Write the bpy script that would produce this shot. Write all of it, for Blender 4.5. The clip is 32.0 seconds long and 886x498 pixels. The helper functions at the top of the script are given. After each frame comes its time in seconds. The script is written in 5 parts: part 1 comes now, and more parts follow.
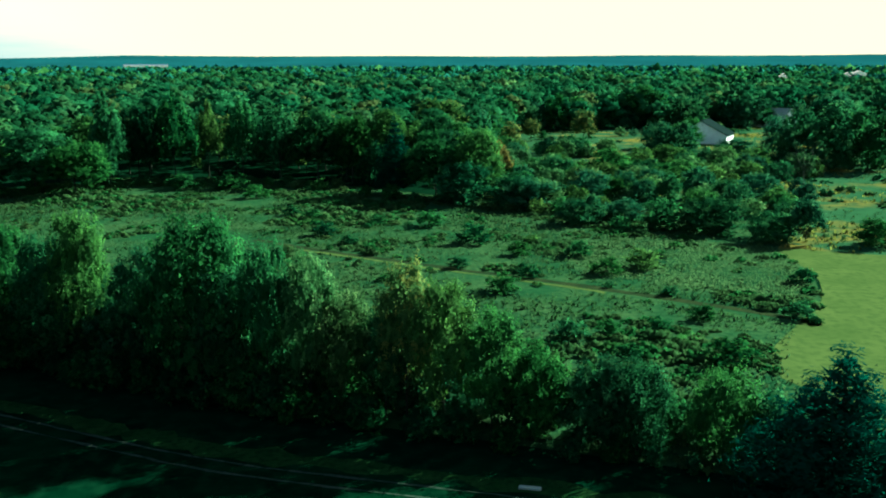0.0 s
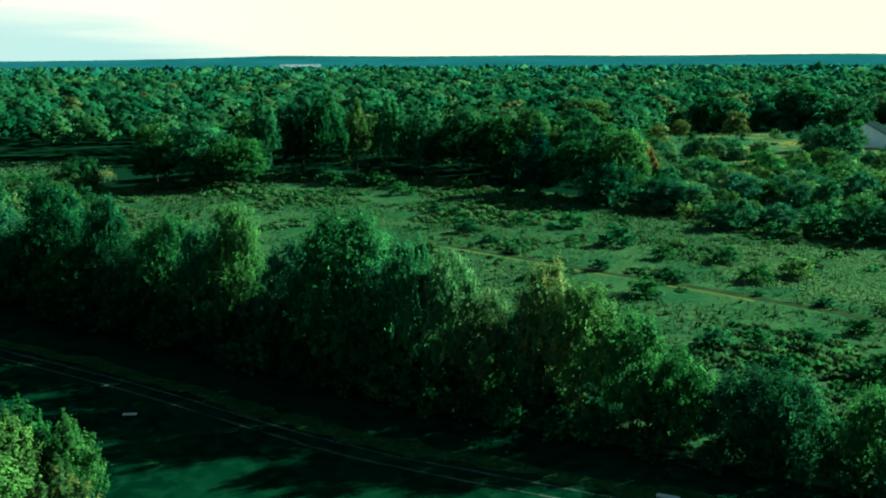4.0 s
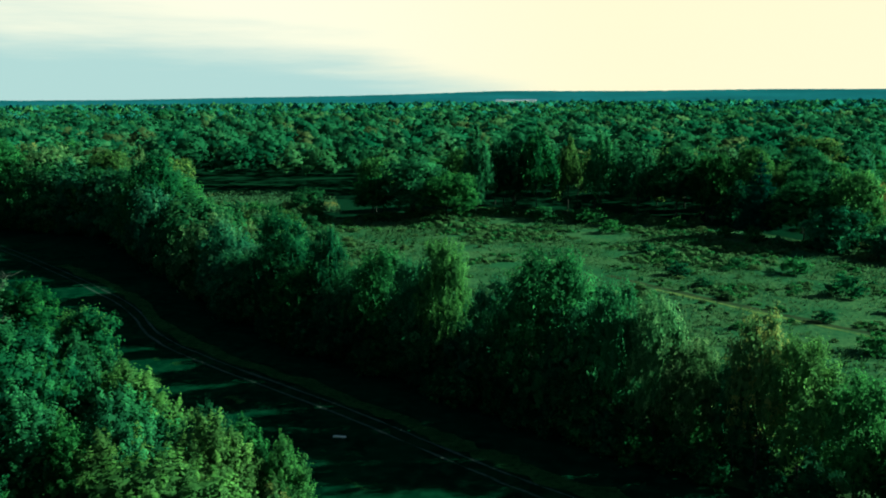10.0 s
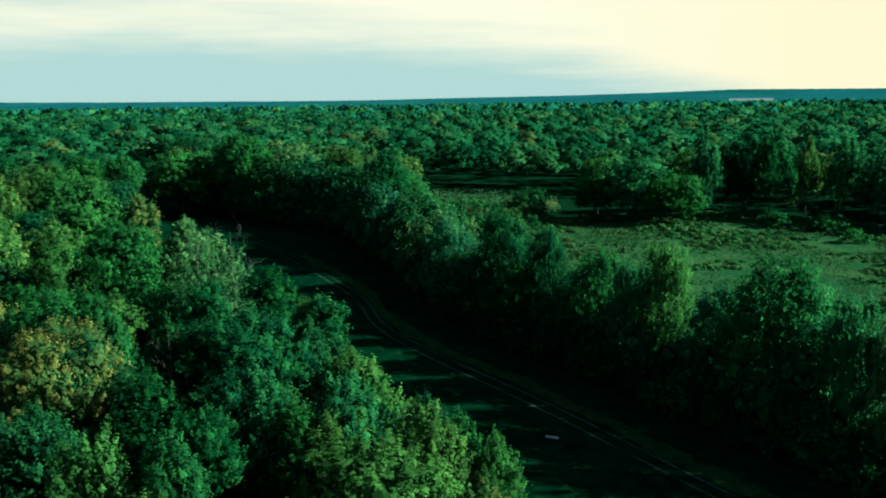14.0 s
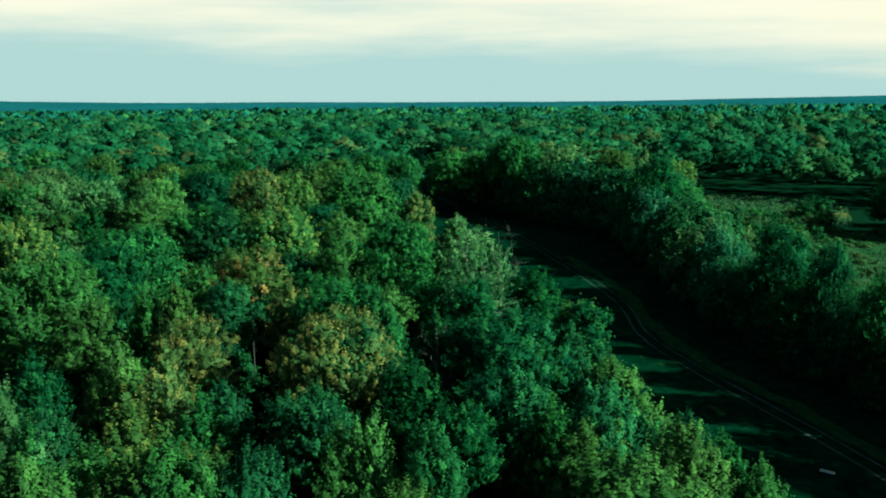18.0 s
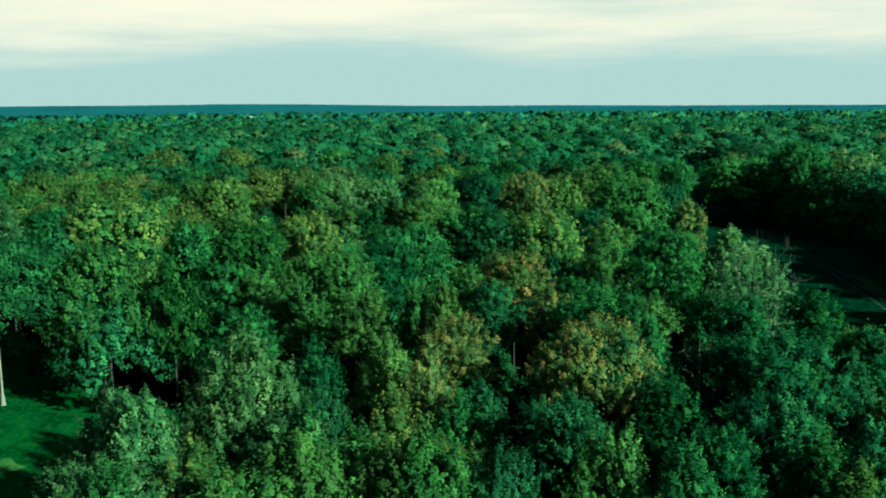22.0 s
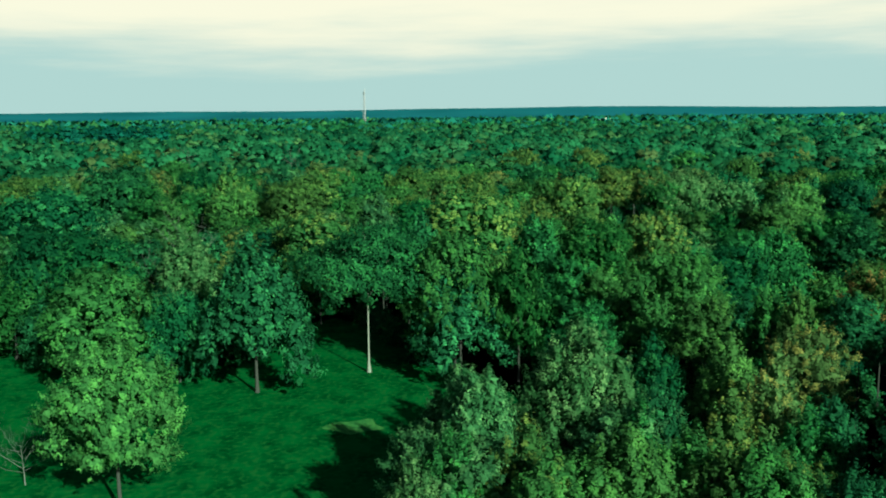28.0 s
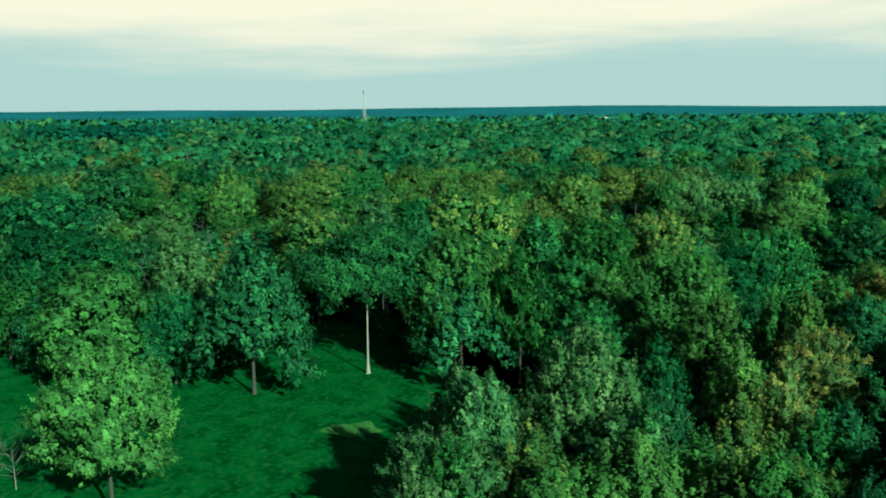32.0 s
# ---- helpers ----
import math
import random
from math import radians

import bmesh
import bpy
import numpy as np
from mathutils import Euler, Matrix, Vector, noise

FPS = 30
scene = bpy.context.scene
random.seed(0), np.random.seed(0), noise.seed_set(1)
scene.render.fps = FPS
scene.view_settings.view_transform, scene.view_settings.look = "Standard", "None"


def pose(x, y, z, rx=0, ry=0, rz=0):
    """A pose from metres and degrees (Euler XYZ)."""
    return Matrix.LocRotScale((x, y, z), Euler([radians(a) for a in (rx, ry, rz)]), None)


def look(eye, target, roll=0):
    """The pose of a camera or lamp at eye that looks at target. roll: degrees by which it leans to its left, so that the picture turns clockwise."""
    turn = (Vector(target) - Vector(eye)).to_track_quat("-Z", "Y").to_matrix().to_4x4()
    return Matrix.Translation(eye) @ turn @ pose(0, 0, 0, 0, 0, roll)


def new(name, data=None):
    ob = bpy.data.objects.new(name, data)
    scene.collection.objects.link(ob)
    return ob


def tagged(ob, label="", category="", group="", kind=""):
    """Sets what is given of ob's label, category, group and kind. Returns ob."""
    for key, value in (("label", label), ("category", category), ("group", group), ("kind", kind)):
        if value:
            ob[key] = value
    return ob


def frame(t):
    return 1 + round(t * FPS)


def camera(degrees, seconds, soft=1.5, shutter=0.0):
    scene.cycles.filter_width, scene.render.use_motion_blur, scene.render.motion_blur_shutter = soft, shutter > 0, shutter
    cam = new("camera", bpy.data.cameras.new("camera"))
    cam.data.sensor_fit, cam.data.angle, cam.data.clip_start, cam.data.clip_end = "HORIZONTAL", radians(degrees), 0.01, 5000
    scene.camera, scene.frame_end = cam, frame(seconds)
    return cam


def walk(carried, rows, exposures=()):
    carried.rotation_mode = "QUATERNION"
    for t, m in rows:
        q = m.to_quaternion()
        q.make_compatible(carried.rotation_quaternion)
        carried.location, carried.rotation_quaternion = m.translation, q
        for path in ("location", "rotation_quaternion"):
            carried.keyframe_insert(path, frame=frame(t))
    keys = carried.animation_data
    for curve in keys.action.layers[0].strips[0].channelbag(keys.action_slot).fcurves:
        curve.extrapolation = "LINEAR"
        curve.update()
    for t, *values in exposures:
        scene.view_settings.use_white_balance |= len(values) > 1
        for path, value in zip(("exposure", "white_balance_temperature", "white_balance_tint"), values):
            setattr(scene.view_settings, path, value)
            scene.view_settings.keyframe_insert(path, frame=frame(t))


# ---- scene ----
def aim(x, y, z, turn, pitch, roll):
    """A camera pose: turn in degrees to the left of +y, pitch up, roll as look() takes it."""
    a, b = radians(turn), radians(pitch)
    ahead = Vector((-math.sin(a) * math.cos(b), math.cos(a) * math.cos(b), math.sin(b)))
    return look(Vector((x, y, z)), Vector((x, y, z)) + ahead, roll)


cam = camera(53.35, 32.0, soft=1.95)
walk(cam, [
    (0, aim(-0.12, 0.27, 29.34, 0.76, -11.89, -0.12)),
    (0.5, aim(-0.11, 0.17, 29.33, 1.43, -11.88, -0.10)),
    (1, aim(-0.11, 0.07, 29.33, 2.48, -11.90, -0.11)),
    (1.5, aim(-0.14, -0.02, 29.38, 3.72, -11.94, -0.12)),
    (2, aim(-0.18, -0.09, 29.41, 4.95, -11.96, -0.16)),
    (2.5, aim(-0.21, -0.14, 29.39, 6.19, -11.96, -0.16)),
    (3, aim(-0.23, -0.14, 29.38, 7.43, -11.93, -0.15)),
    (3.5, aim(-0.24, -0.13, 29.38, 8.66, -11.89, -0.18)),
    (5.5, aim(-0.23, -0.19, 29.46, 13.67, -11.86, -0.34)),
    (6, aim(-0.25, -0.16, 29.54, 14.17, -11.18, -0.30)),
    (6.5, aim(-0.28, -0.14, 29.62, 14.84, -9.59, -0.32)),
    (7, aim(-0.26, -0.14, 29.70, 16.23, -9.60, -0.30)),
    (7.5, aim(-0.22, -0.13, 29.75, 17.94, -9.63, -0.34)),
    (8, aim(-0.20, -0.10, 29.81, 19.27, -9.61, -0.34)),
    (8.5, aim(-0.19, -0.13, 29.86, 20.67, -9.62, -0.35)),
    (9, aim(-0.16, -0.17, 29.89, 22.15, -9.63, -0.40)),
    (9.5, aim(-0.11, -0.17, 29.96, 23.49, -9.64, -0.40)),
    (10, aim(-0.05, -0.18, 29.98, 23.76, -9.64, -0.41)),
    (10.5, aim(0.01, -0.19, 30.02, 24.17, -9.64, -0.41)),
    (11, aim(0.05, -0.26, 30.04, 25.81, -9.63, -0.49)),
    (11.5, aim(0.08, -0.32, 30.04, 27.45, -9.60, -0.46)),
    (12, aim(0.07, -0.31, 30.03, 28.95, -9.59, -0.48)),
    (12.5, aim(0.02, -0.26, 30.00, 31.22, -9.56, -0.51)),
    (13, aim(0.00, -0.24, 29.97, 33.48, -9.56, -0.55)),
    (13.5, aim(-0.01, -0.27, 30.00, 35.81, -9.56, -0.57)),
    (14, aim(-0.03, -0.26, 30.07, 38.12, -9.53, -0.66)),
    (14.5, aim(-0.08, -0.21, 30.12, 40.38, -9.53, -0.57)),
    (16.5, aim(-0.18, -0.15, 30.33, 49.33, -9.45, -0.54)),
    (17, aim(-0.18, -0.18, 30.35, 51.23, -9.44, -0.51)),
    (17.5, aim(-0.15, -0.19, 30.39, 53.30, -9.38, -0.49)),
    (18, aim(-0.11, -0.17, 30.45, 55.50, -9.34, -0.52)),
    (18.5, aim(-0.12, -0.16, 30.55, 57.63, -9.30, -0.51)),
    (19, aim(-0.09, -0.11, 30.66, 59.76, -9.31, -0.44)),
    (19.5, aim(-0.07, -0.04, 30.78, 61.89, -9.28, -0.48)),
    (20, aim(-0.09, -0.04, 30.80, 63.99, -9.23, -0.45)),
    (20.5, aim(-0.10, 0.01, 30.81, 65.87, -9.19, -0.47)),
    (21, aim(-0.10, 0.09, 30.79, 68.29, -9.12, -0.47)),
    (21.5, aim(-0.07, 0.13, 30.75, 70.76, -9.08, -0.51)),
    (22, aim(-0.01, 0.13, 30.71, 72.94, -9.01, -0.41)),
    (22.5, aim(0.07, 0.14, 30.66, 74.80, -8.98, -0.45)),
    (23, aim(0.11, 0.14, 30.61, 76.57, -8.93, -0.46)),
    (23.5, aim(0.13, 0.14, 30.51, 78.37, -8.91, -0.51)),
    (24, aim(0.12, 0.13, 30.46, 80.24, -8.88, -0.49)),
    (24.5, aim(0.15, 0.14, 30.38, 82.43, -8.84, -0.48)),
    (25, aim(0.19, 0.16, 30.32, 84.32, -8.84, -0.54)),
    (25.5, aim(0.24, 0.18, 30.31, 86.22, -8.81, -0.55)),
    (27.5, aim(0.35, 0.27, 30.20, 93.95, -8.69, -0.56)),
    (28, aim(0.35, 0.32, 30.19, 95.47, -8.69, -0.57)),
    (28.5, aim(0.37, 0.35, 30.15, 96.44, -8.63, -0.58)),
    (29, aim(0.40, 0.38, 30.10, 96.93, -8.62, -0.61)),
    (29.5, aim(0.42, 0.39, 30.07, 96.64, -8.62, -0.63)),
    (30, aim(0.39, 0.42, 30.01, 96.41, -8.67, -0.59)),
    (30.5, aim(0.22, 0.41, 29.96, 96.17, -8.71, -0.63)),
    (31, aim(-0.13, 0.37, 29.96, 95.94, -8.75, -0.60)),
    (31.5, aim(-0.63, 0.27, 29.96, 95.70, -8.76, -0.56)),
    (32, aim(-1.26, 0.12, 29.98, 95.47, -8.75, -0.50)),
], exposures=[(0.0, 2.56, 5950, -19.0), (4.0, 2.5, 5900, -19.0), (8.0, 2.22, 5800, -19.0), (17.0, 2.15, 5800, -19.0), (32.0, 2.1, 5900, -19.0)])

# ---- light ----
SKY, HAZE, CLOUD = 0.024, (0.128, 0.149, 0.151), (0.262, 0.21, 0.175)
GLOW = (0.266, 0.203, 0.148)                # the cloud sheet near the sun
SUN_UP, SUN_RIGHT = 26.5, 53.0          # degrees above the horizon, degrees to the right of +y
world = bpy.data.worlds.new("sky")
scene.world = world
world.use_nodes = True
wn, wl = world.node_tree.nodes, world.node_tree.links
wn.clear()


def wnode(kind, **values):
    n = wn.new(kind)
    for k, v in values.items():
        n.inputs[k].default_value = v
    return n


sky = wn.new("ShaderNodeTexSky")
sky.sky_type, sky.sun_disc = "NISHITA", False
sky.sun_elevation, sky.sun_rotation = radians(SUN_UP), radians(SUN_RIGHT)
sky.air_density, sky.dust_density, sky.ozone_density = 1.0, 2.0, 1.0
way = wn.new("ShaderNodeTexCoord")
flat = wn.new("ShaderNodeMapping")
flat.inputs["Scale"].default_value = (1.1, 1.1, 12.0)
wl.new(way.outputs["Generated"], flat.inputs["Vector"])
puff = wnode("ShaderNodeTexNoise", Scale=1.5, Detail=6.0, Roughness=0.56)
wl.new(flat.outputs["Vector"], puff.inputs["Vector"])
split = wn.new("ShaderNodeSeparateXYZ")
wl.new(way.outputs["Generated"], split.inputs["Vector"])
dot = wn.new("ShaderNodeVectorMath")
dot.operation = "DOT_PRODUCT"
wl.new(way.outputs["Generated"], dot.inputs[0])
dot.inputs[1].default_value = (math.sin(radians(SUN_RIGHT)), math.cos(radians(SUN_RIGHT)), 0.1)


def ranged(socket, a, b, c, d, soft=False):
    m = wn.new("ShaderNodeMapRange")
    m.interpolation_type = "SMOOTHSTEP" if soft else "LINEAR"
    for k, v in (("From Min", a), ("From Max", b), ("To Min", c), ("To Max", d)):
        m.inputs[k].default_value = v
    wl.new(socket, m.inputs["Value"])
    return m.outputs["Result"]


def summed(a, b, how="ADD"):
    m = wn.new("ShaderNodeMath")
    m.operation = how
    wl.new(a, m.inputs[0])
    wl.new(b, m.inputs[1])
    return m.outputs["Value"]


def laid(fac, a, b):
    m = wn.new("ShaderNodeMix")
    m.data_type = "RGBA"
    wl.new(fac, m.inputs["Factor"])
    for slot, v in (("A", a), ("B", b)):
        if isinstance(v, tuple):
            m.inputs[slot].default_value = (*v, 1)
        else:
            wl.new(v, m.inputs[slot])
    return m.outputs["Result"]


dim = wn.new("ShaderNodeVectorMath")
dim.operation = "MULTIPLY"
dim.inputs[1].default_value = (SKY, SKY, SKY)
wl.new(sky.outputs["Color"], dim.inputs[0])
# pale haze along the horizon, blue sky above it, and a broken cream cloud sheet between that thickens towards the sun
haze = ranged(split.outputs["Z"], 0.12, 0.2, 1.0, 0.0, True)
air = laid(haze, dim.outputs["Vector"], HAZE)
rise = ranged(split.outputs["Z"], 0.02, 0.11, -0.2, 0.3)
glare = ranged(dot.outputs["Value"], -0.1, 0.62, 0.0, 0.75, True)
cover = ranged(summed(summed(puff.outputs["Fac"], rise), glare), 0.42, 0.84, 0.0, 1.0, True)
thin = ranged(split.outputs["Z"], 0.125, 0.2, 1.0, 0.02, True)
lit = laid(ranged(dot.outputs["Value"], 0.0, 0.45, 0.0, 1.0, True), CLOUD, GLOW)
clouds = laid(summed(cover, thin, "MULTIPLY"), air, lit)
ground_glow = wnode("ShaderNodeBackground", Strength=1.0)
wl.new(clouds, ground_glow.inputs["Color"])
world_out = wn.new("ShaderNodeOutputWorld")
wl.new(ground_glow.outputs["Background"], world_out.inputs["Surface"])

lamp = bpy.data.lights.new("sun", "SUN")
lamp.energy, lamp.angle, lamp.color = 4.7, radians(0.6), (0.98, 0.93, 0.78)
sun = new("sun", lamp)
up, side = radians(SUN_UP), radians(SUN_RIGHT)
sun.matrix_world = look((0, 0, 200), (-math.sin(side) * math.cos(up), -math.cos(side) * math.cos(up), 200 - math.sin(up)))


# ---- materials ----
def material(name):
    m = bpy.data.materials.new(name)
    m.use_nodes = True
    n = m.node_tree.nodes
    return m, n, m.node_tree.links, n["Principled BSDF"]


def mix_rgb(n, l, fac, a, b, mode="MIX"):
    x = n.new("ShaderNodeMix")
    x.data_type, x.blend_type = "RGBA", mode
    for slot, v in (("Factor", fac), ("A", a), ("B", b)):
        if isinstance(v, bpy.types.NodeSocket):
            l.new(v, x.inputs[slot])
        else:
            x.inputs[slot].default_value = v if slot == "Factor" else (*v, 1)
    return x.outputs["Result"]


def leaf_material(name, deep, pale, through_light=0.58, by_tree=False, by_clump=True):
    """Foliage: the tone varies leaf by leaf and tree by tree, and light passes through the leaves."""
    deep, pale = ([r * 0.66, g * 0.76, b * 0.86] for r, g, b in (deep, pale))
    m, n, l, p = material(name)
    geo, info = n.new("ShaderNodeNewGeometry"), n.new("ShaderNodeObjectInfo")
    leafwise = n.new("ShaderNodeMapRange")
    for k, v in (("To Min", 0.4 if by_tree else 0.3), ("To Max", 0.6 if by_tree else 0.75)):
        leafwise.inputs[k].default_value = v
    l.new(geo.outputs["Random Per Island"], leafwise.inputs["Value"])
    tone = mix_rgb(n, l, leafwise.outputs["Result"], deep, pale)
    hue = n.new("ShaderNodeHueSaturation")
    shift = n.new("ShaderNodeMapRange")
    for k, v in (("To Min", 0.475), ("To Max", 0.515)):
        shift.inputs[k].default_value = v
    l.new(info.outputs["Random"], shift.inputs["Value"])
    l.new(shift.outputs["Result"], hue.inputs["Hue"])
    level = n.new("ShaderNodeMapRange")
    for k, v in (("To Min", 0.75), ("To Max", 1.25)):
        level.inputs[k].default_value = v
    spun = n.new("ShaderNodeMath")
    spun.operation = "FRACT"
    spin = n.new("ShaderNodeMath")
    spin.operation, spin.inputs[1].default_value = "MULTIPLY", 7.31
    l.new(info.outputs["Random"], spin.inputs[0])
    l.new(spin.outputs["Value"], spun.inputs[0])
    l.new(spun.outputs["Value"], level.inputs["Value"])
    l.new(level.outputs["Result"], hue.inputs["Value"])
    if by_tree or by_clump:
        own = n.new("ShaderNodeAttribute")
        own.attribute_name = "tone"
        tone = mix_rgb(n, l, 0.75 if by_tree else 0.6, tone, mix_rgb(n, l, own.outputs["Fac"], [v * 0.65 for v in deep], [v * 1.25 for v in pale]))
    l.new(tone, hue.inputs["Color"])
    l.new(hue.outputs["Color"], p.inputs["Base Color"])
    p.inputs["Roughness"].default_value = 0.75
    p.inputs["Specular IOR Level"].default_value = 0.0
    glow = n.new("ShaderNodeBsdfTranslucent")
    l.new(hue.outputs["Color"], glow.inputs["Color"])
    both = n.new("ShaderNodeMixShader")
    both.inputs["Fac"].default_value = through_light
    l.new(p.outputs["BSDF"], both.inputs[1])
    l.new(glow.outputs["BSDF"], both.inputs[2])
    l.new(both.outputs["Shader"], n["Material Output"].inputs["Surface"])
    return m


LEAF = {
    "green": leaf_material("green_leaves", (0.011, 0.055, 0.018), (0.033, 0.117, 0.036)),
    "deep": leaf_material("deep_green_leaves", (0.0066, 0.042, 0.0158), (0.019, 0.084, 0.0285)),
    "fresh": leaf_material("fresh_green_leaves", (0.023, 0.088, 0.0204), (0.064, 0.158, 0.0384)),
    "grey": leaf_material("grey_green_leaves", (0.029, 0.092, 0.031), (0.066, 0.16, 0.052)),
    # teal: haze and backlight are put into leaf and shoot colour as blue
    "teal": leaf_material("haze_blued_leaves", (0.012, 0.062, 0.028), (0.033, 0.122, 0.05)),
    "yellow": leaf_material("yellowing_leaves", (0.03, 0.096, 0.0204), (0.078, 0.15, 0.036)),
    "tan": leaf_material("tan_leaves", (0.0312, 0.095, 0.0252), (0.0897, 0.16, 0.045)),
    "orange": leaf_material("orange_leaves", (0.1, 0.115, 0.03), (0.22, 0.175, 0.05)),
    "needle": leaf_material("dark_needles", (0.003, 0.027, 0.017), (0.008, 0.055, 0.03), 0.2),
    # haze put into the colour: far leaves slightly bluer, remote and ridge much bluer
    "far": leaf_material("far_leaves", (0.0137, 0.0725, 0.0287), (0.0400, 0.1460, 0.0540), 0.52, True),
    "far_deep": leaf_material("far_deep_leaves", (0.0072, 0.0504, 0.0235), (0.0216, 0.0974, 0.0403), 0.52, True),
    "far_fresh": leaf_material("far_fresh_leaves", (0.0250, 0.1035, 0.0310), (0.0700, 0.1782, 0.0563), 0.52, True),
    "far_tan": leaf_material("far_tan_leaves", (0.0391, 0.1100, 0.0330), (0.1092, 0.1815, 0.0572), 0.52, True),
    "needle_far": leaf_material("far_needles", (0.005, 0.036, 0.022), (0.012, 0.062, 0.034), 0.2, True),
    "remote": leaf_material("hazed_distant_leaves", (0.0085, 0.052, 0.031), (0.018, 0.08, 0.046), 0.2, True),
    "ridge": leaf_material("hazed_ridge_leaves", (0.0158, 0.079, 0.078), (0.0179, 0.086, 0.086), 0.0, True),
    "weed": leaf_material("meadow_weeds", (0.028, 0.078, 0.024), (0.075, 0.136, 0.04), 0.45, by_clump=False),
    "weed_tuft": leaf_material("rank_weeds", (0.026, 0.08, 0.025), (0.07, 0.14, 0.042), 0.45),
    "rod": leaf_material("goldenrod_bloom", (0.08, 0.1, 0.02), (0.17, 0.16, 0.03), by_clump=False),
    "straw": leaf_material("dry_grass_blades", (0.037, 0.1, 0.033), (0.078, 0.15, 0.052), 0.45, by_clump=False),
}


# young shoots and turning leaves at crown tips, with highlights put into their colour
TIP = {
    "green": leaf_material("green_shoots", (0.025, 0.112, 0.030), (0.065, 0.217, 0.058)),
    "deep": leaf_material("deep_green_shoots", (0.019, 0.093, 0.029), (0.048, 0.169, 0.048)),
    "fresh": leaf_material("fresh_green_shoots", (0.048, 0.158, 0.031), (0.112, 0.264, 0.055)),
    "grey": leaf_material("grey_green_shoots", (0.063, 0.167, 0.052), (0.149, 0.285, 0.090)),
    "teal": leaf_material("haze_blued_shoots", (0.030, 0.106, 0.044), (0.071, 0.190, 0.072)),
    "yellow": leaf_material("yellow_shoots", (0.081, 0.165, 0.032), (0.184, 0.253, 0.052)),
    "tan": leaf_material("tan_shoots", (0.092, 0.148, 0.035), (0.238, 0.227, 0.055)),
    "orange": leaf_material("orange_shoots", (0.178, 0.158, 0.038), (0.335, 0.232, 0.063)),
    "weed": leaf_material("weed_shoots", (0.042, 0.132, 0.035), (0.106, 0.225, 0.064)),
}
BODY = {"yellow": "fresh", "orange": "yellow"}      # the leaves below those tips


def ground_material(name, a, b, c, coarse, fine, bump=0.4, spots=(0.38, 0.62)):
    """Earth or turf: two tones in broad patches, a third in fine grain."""
    m, n, l, p = material(name)
    where = n.new("ShaderNodeTexCoord")
    big, small = n.new("ShaderNodeTexNoise"), n.new("ShaderNodeTexNoise")
    for tex, s, d in ((big, coarse, 6), (small, fine, 4)):
        tex.inputs["Scale"].default_value, tex.inputs["Detail"].default_value = s, d
        l.new(where.outputs["Object"], tex.inputs["Vector"])
    ramp = n.new("ShaderNodeValToRGB")
    ramp.color_ramp.elements[0].position, ramp.color_ramp.elements[1].position = spots
    l.new(big.outputs["Fac"], ramp.inputs["Fac"])
    patch = mix_rgb(n, l, ramp.outputs["Color"], a, b)
    ramp2 = n.new("ShaderNodeValToRGB")
    ramp2.color_ramp.elements[0].position, ramp2.color_ramp.elements[1].position = 0.45, 0.7
    l.new(small.outputs["Fac"], ramp2.inputs["Fac"])
    l.new(mix_rgb(n, l, ramp2.outputs["Color"], patch, c), p.inputs["Base Color"])
    p.inputs["Roughness"].default_value = 0.95
    p.inputs["Specular IOR Level"].default_value = 0.0
    b1 = n.new("ShaderNodeBump")
    b1.inputs["Strength"].default_value, b1.inputs["Distance"].default_value = bump, 0.1
    l.new(small.outputs["Fac"], b1.inputs["Height"])
    l.new(b1.outputs["Normal"], p.inputs["Normal"])
    return m


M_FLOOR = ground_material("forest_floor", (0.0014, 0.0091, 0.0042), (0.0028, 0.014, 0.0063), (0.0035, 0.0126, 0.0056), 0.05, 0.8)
M_LAWN = ground_material("mown_lawn", (0.0012, 0.018, 0.0042), (0.0046, 0.038, 0.0082), (0.0085, 0.042, 0.0095), 0.35, 1.6, 0.8)
# darker copy of the lawn: the hedgerow's shade is put into its colour
M_STRIP = ground_material("shade_darkened_strip_grass", (0.0006, 0.0068, 0.0034), (0.0019, 0.0135, 0.006), (0.0034, 0.0185, 0.0085), 0.16, 0.7, 0.8)
M_VERGE = ground_material("pale_verge_grass", (0.006, 0.026, 0.008), (0.014, 0.04, 0.012), (0.003, 0.016, 0.006), 0.5, 1.8, 0.6)
M_BRIGHT = ground_material("sunny_lawn", (0.0375, 0.0646, 0.0187), (0.0495, 0.0782, 0.02295), (0.03, 0.0561, 0.01615), 0.12, 0.9)
M_PATCH = ground_material("worn_lawn", (0.02, 0.07, 0.018), (0.03, 0.082, 0.02), (0.009, 0.045, 0.013), 0.4, 1.6)
M_MEADOW = ground_material("rough_meadow", (0.012, 0.043, 0.017), (0.027, 0.061, 0.023), (0.006, 0.028, 0.0125), 0.11, 1.3, 0.9)
M_GOLD = ground_material("goldenrod_field", (0.02, 0.06, 0.027), (0.1, 0.09, 0.02), (0.014, 0.045, 0.021), 0.05, 0.35, 0.4, (0.5, 0.62))
M_DIRT = ground_material("bare_track_earth", (0.02, 0.035, 0.027), (0.034, 0.05, 0.041), (0.005, 0.016, 0.01), 0.35, 2.0)
M_DITCH = ground_material("damp_ditch", (0.009, 0.021, 0.009), (0.018, 0.03, 0.012), (0.012, 0.018, 0.009), 0.3, 2.0)


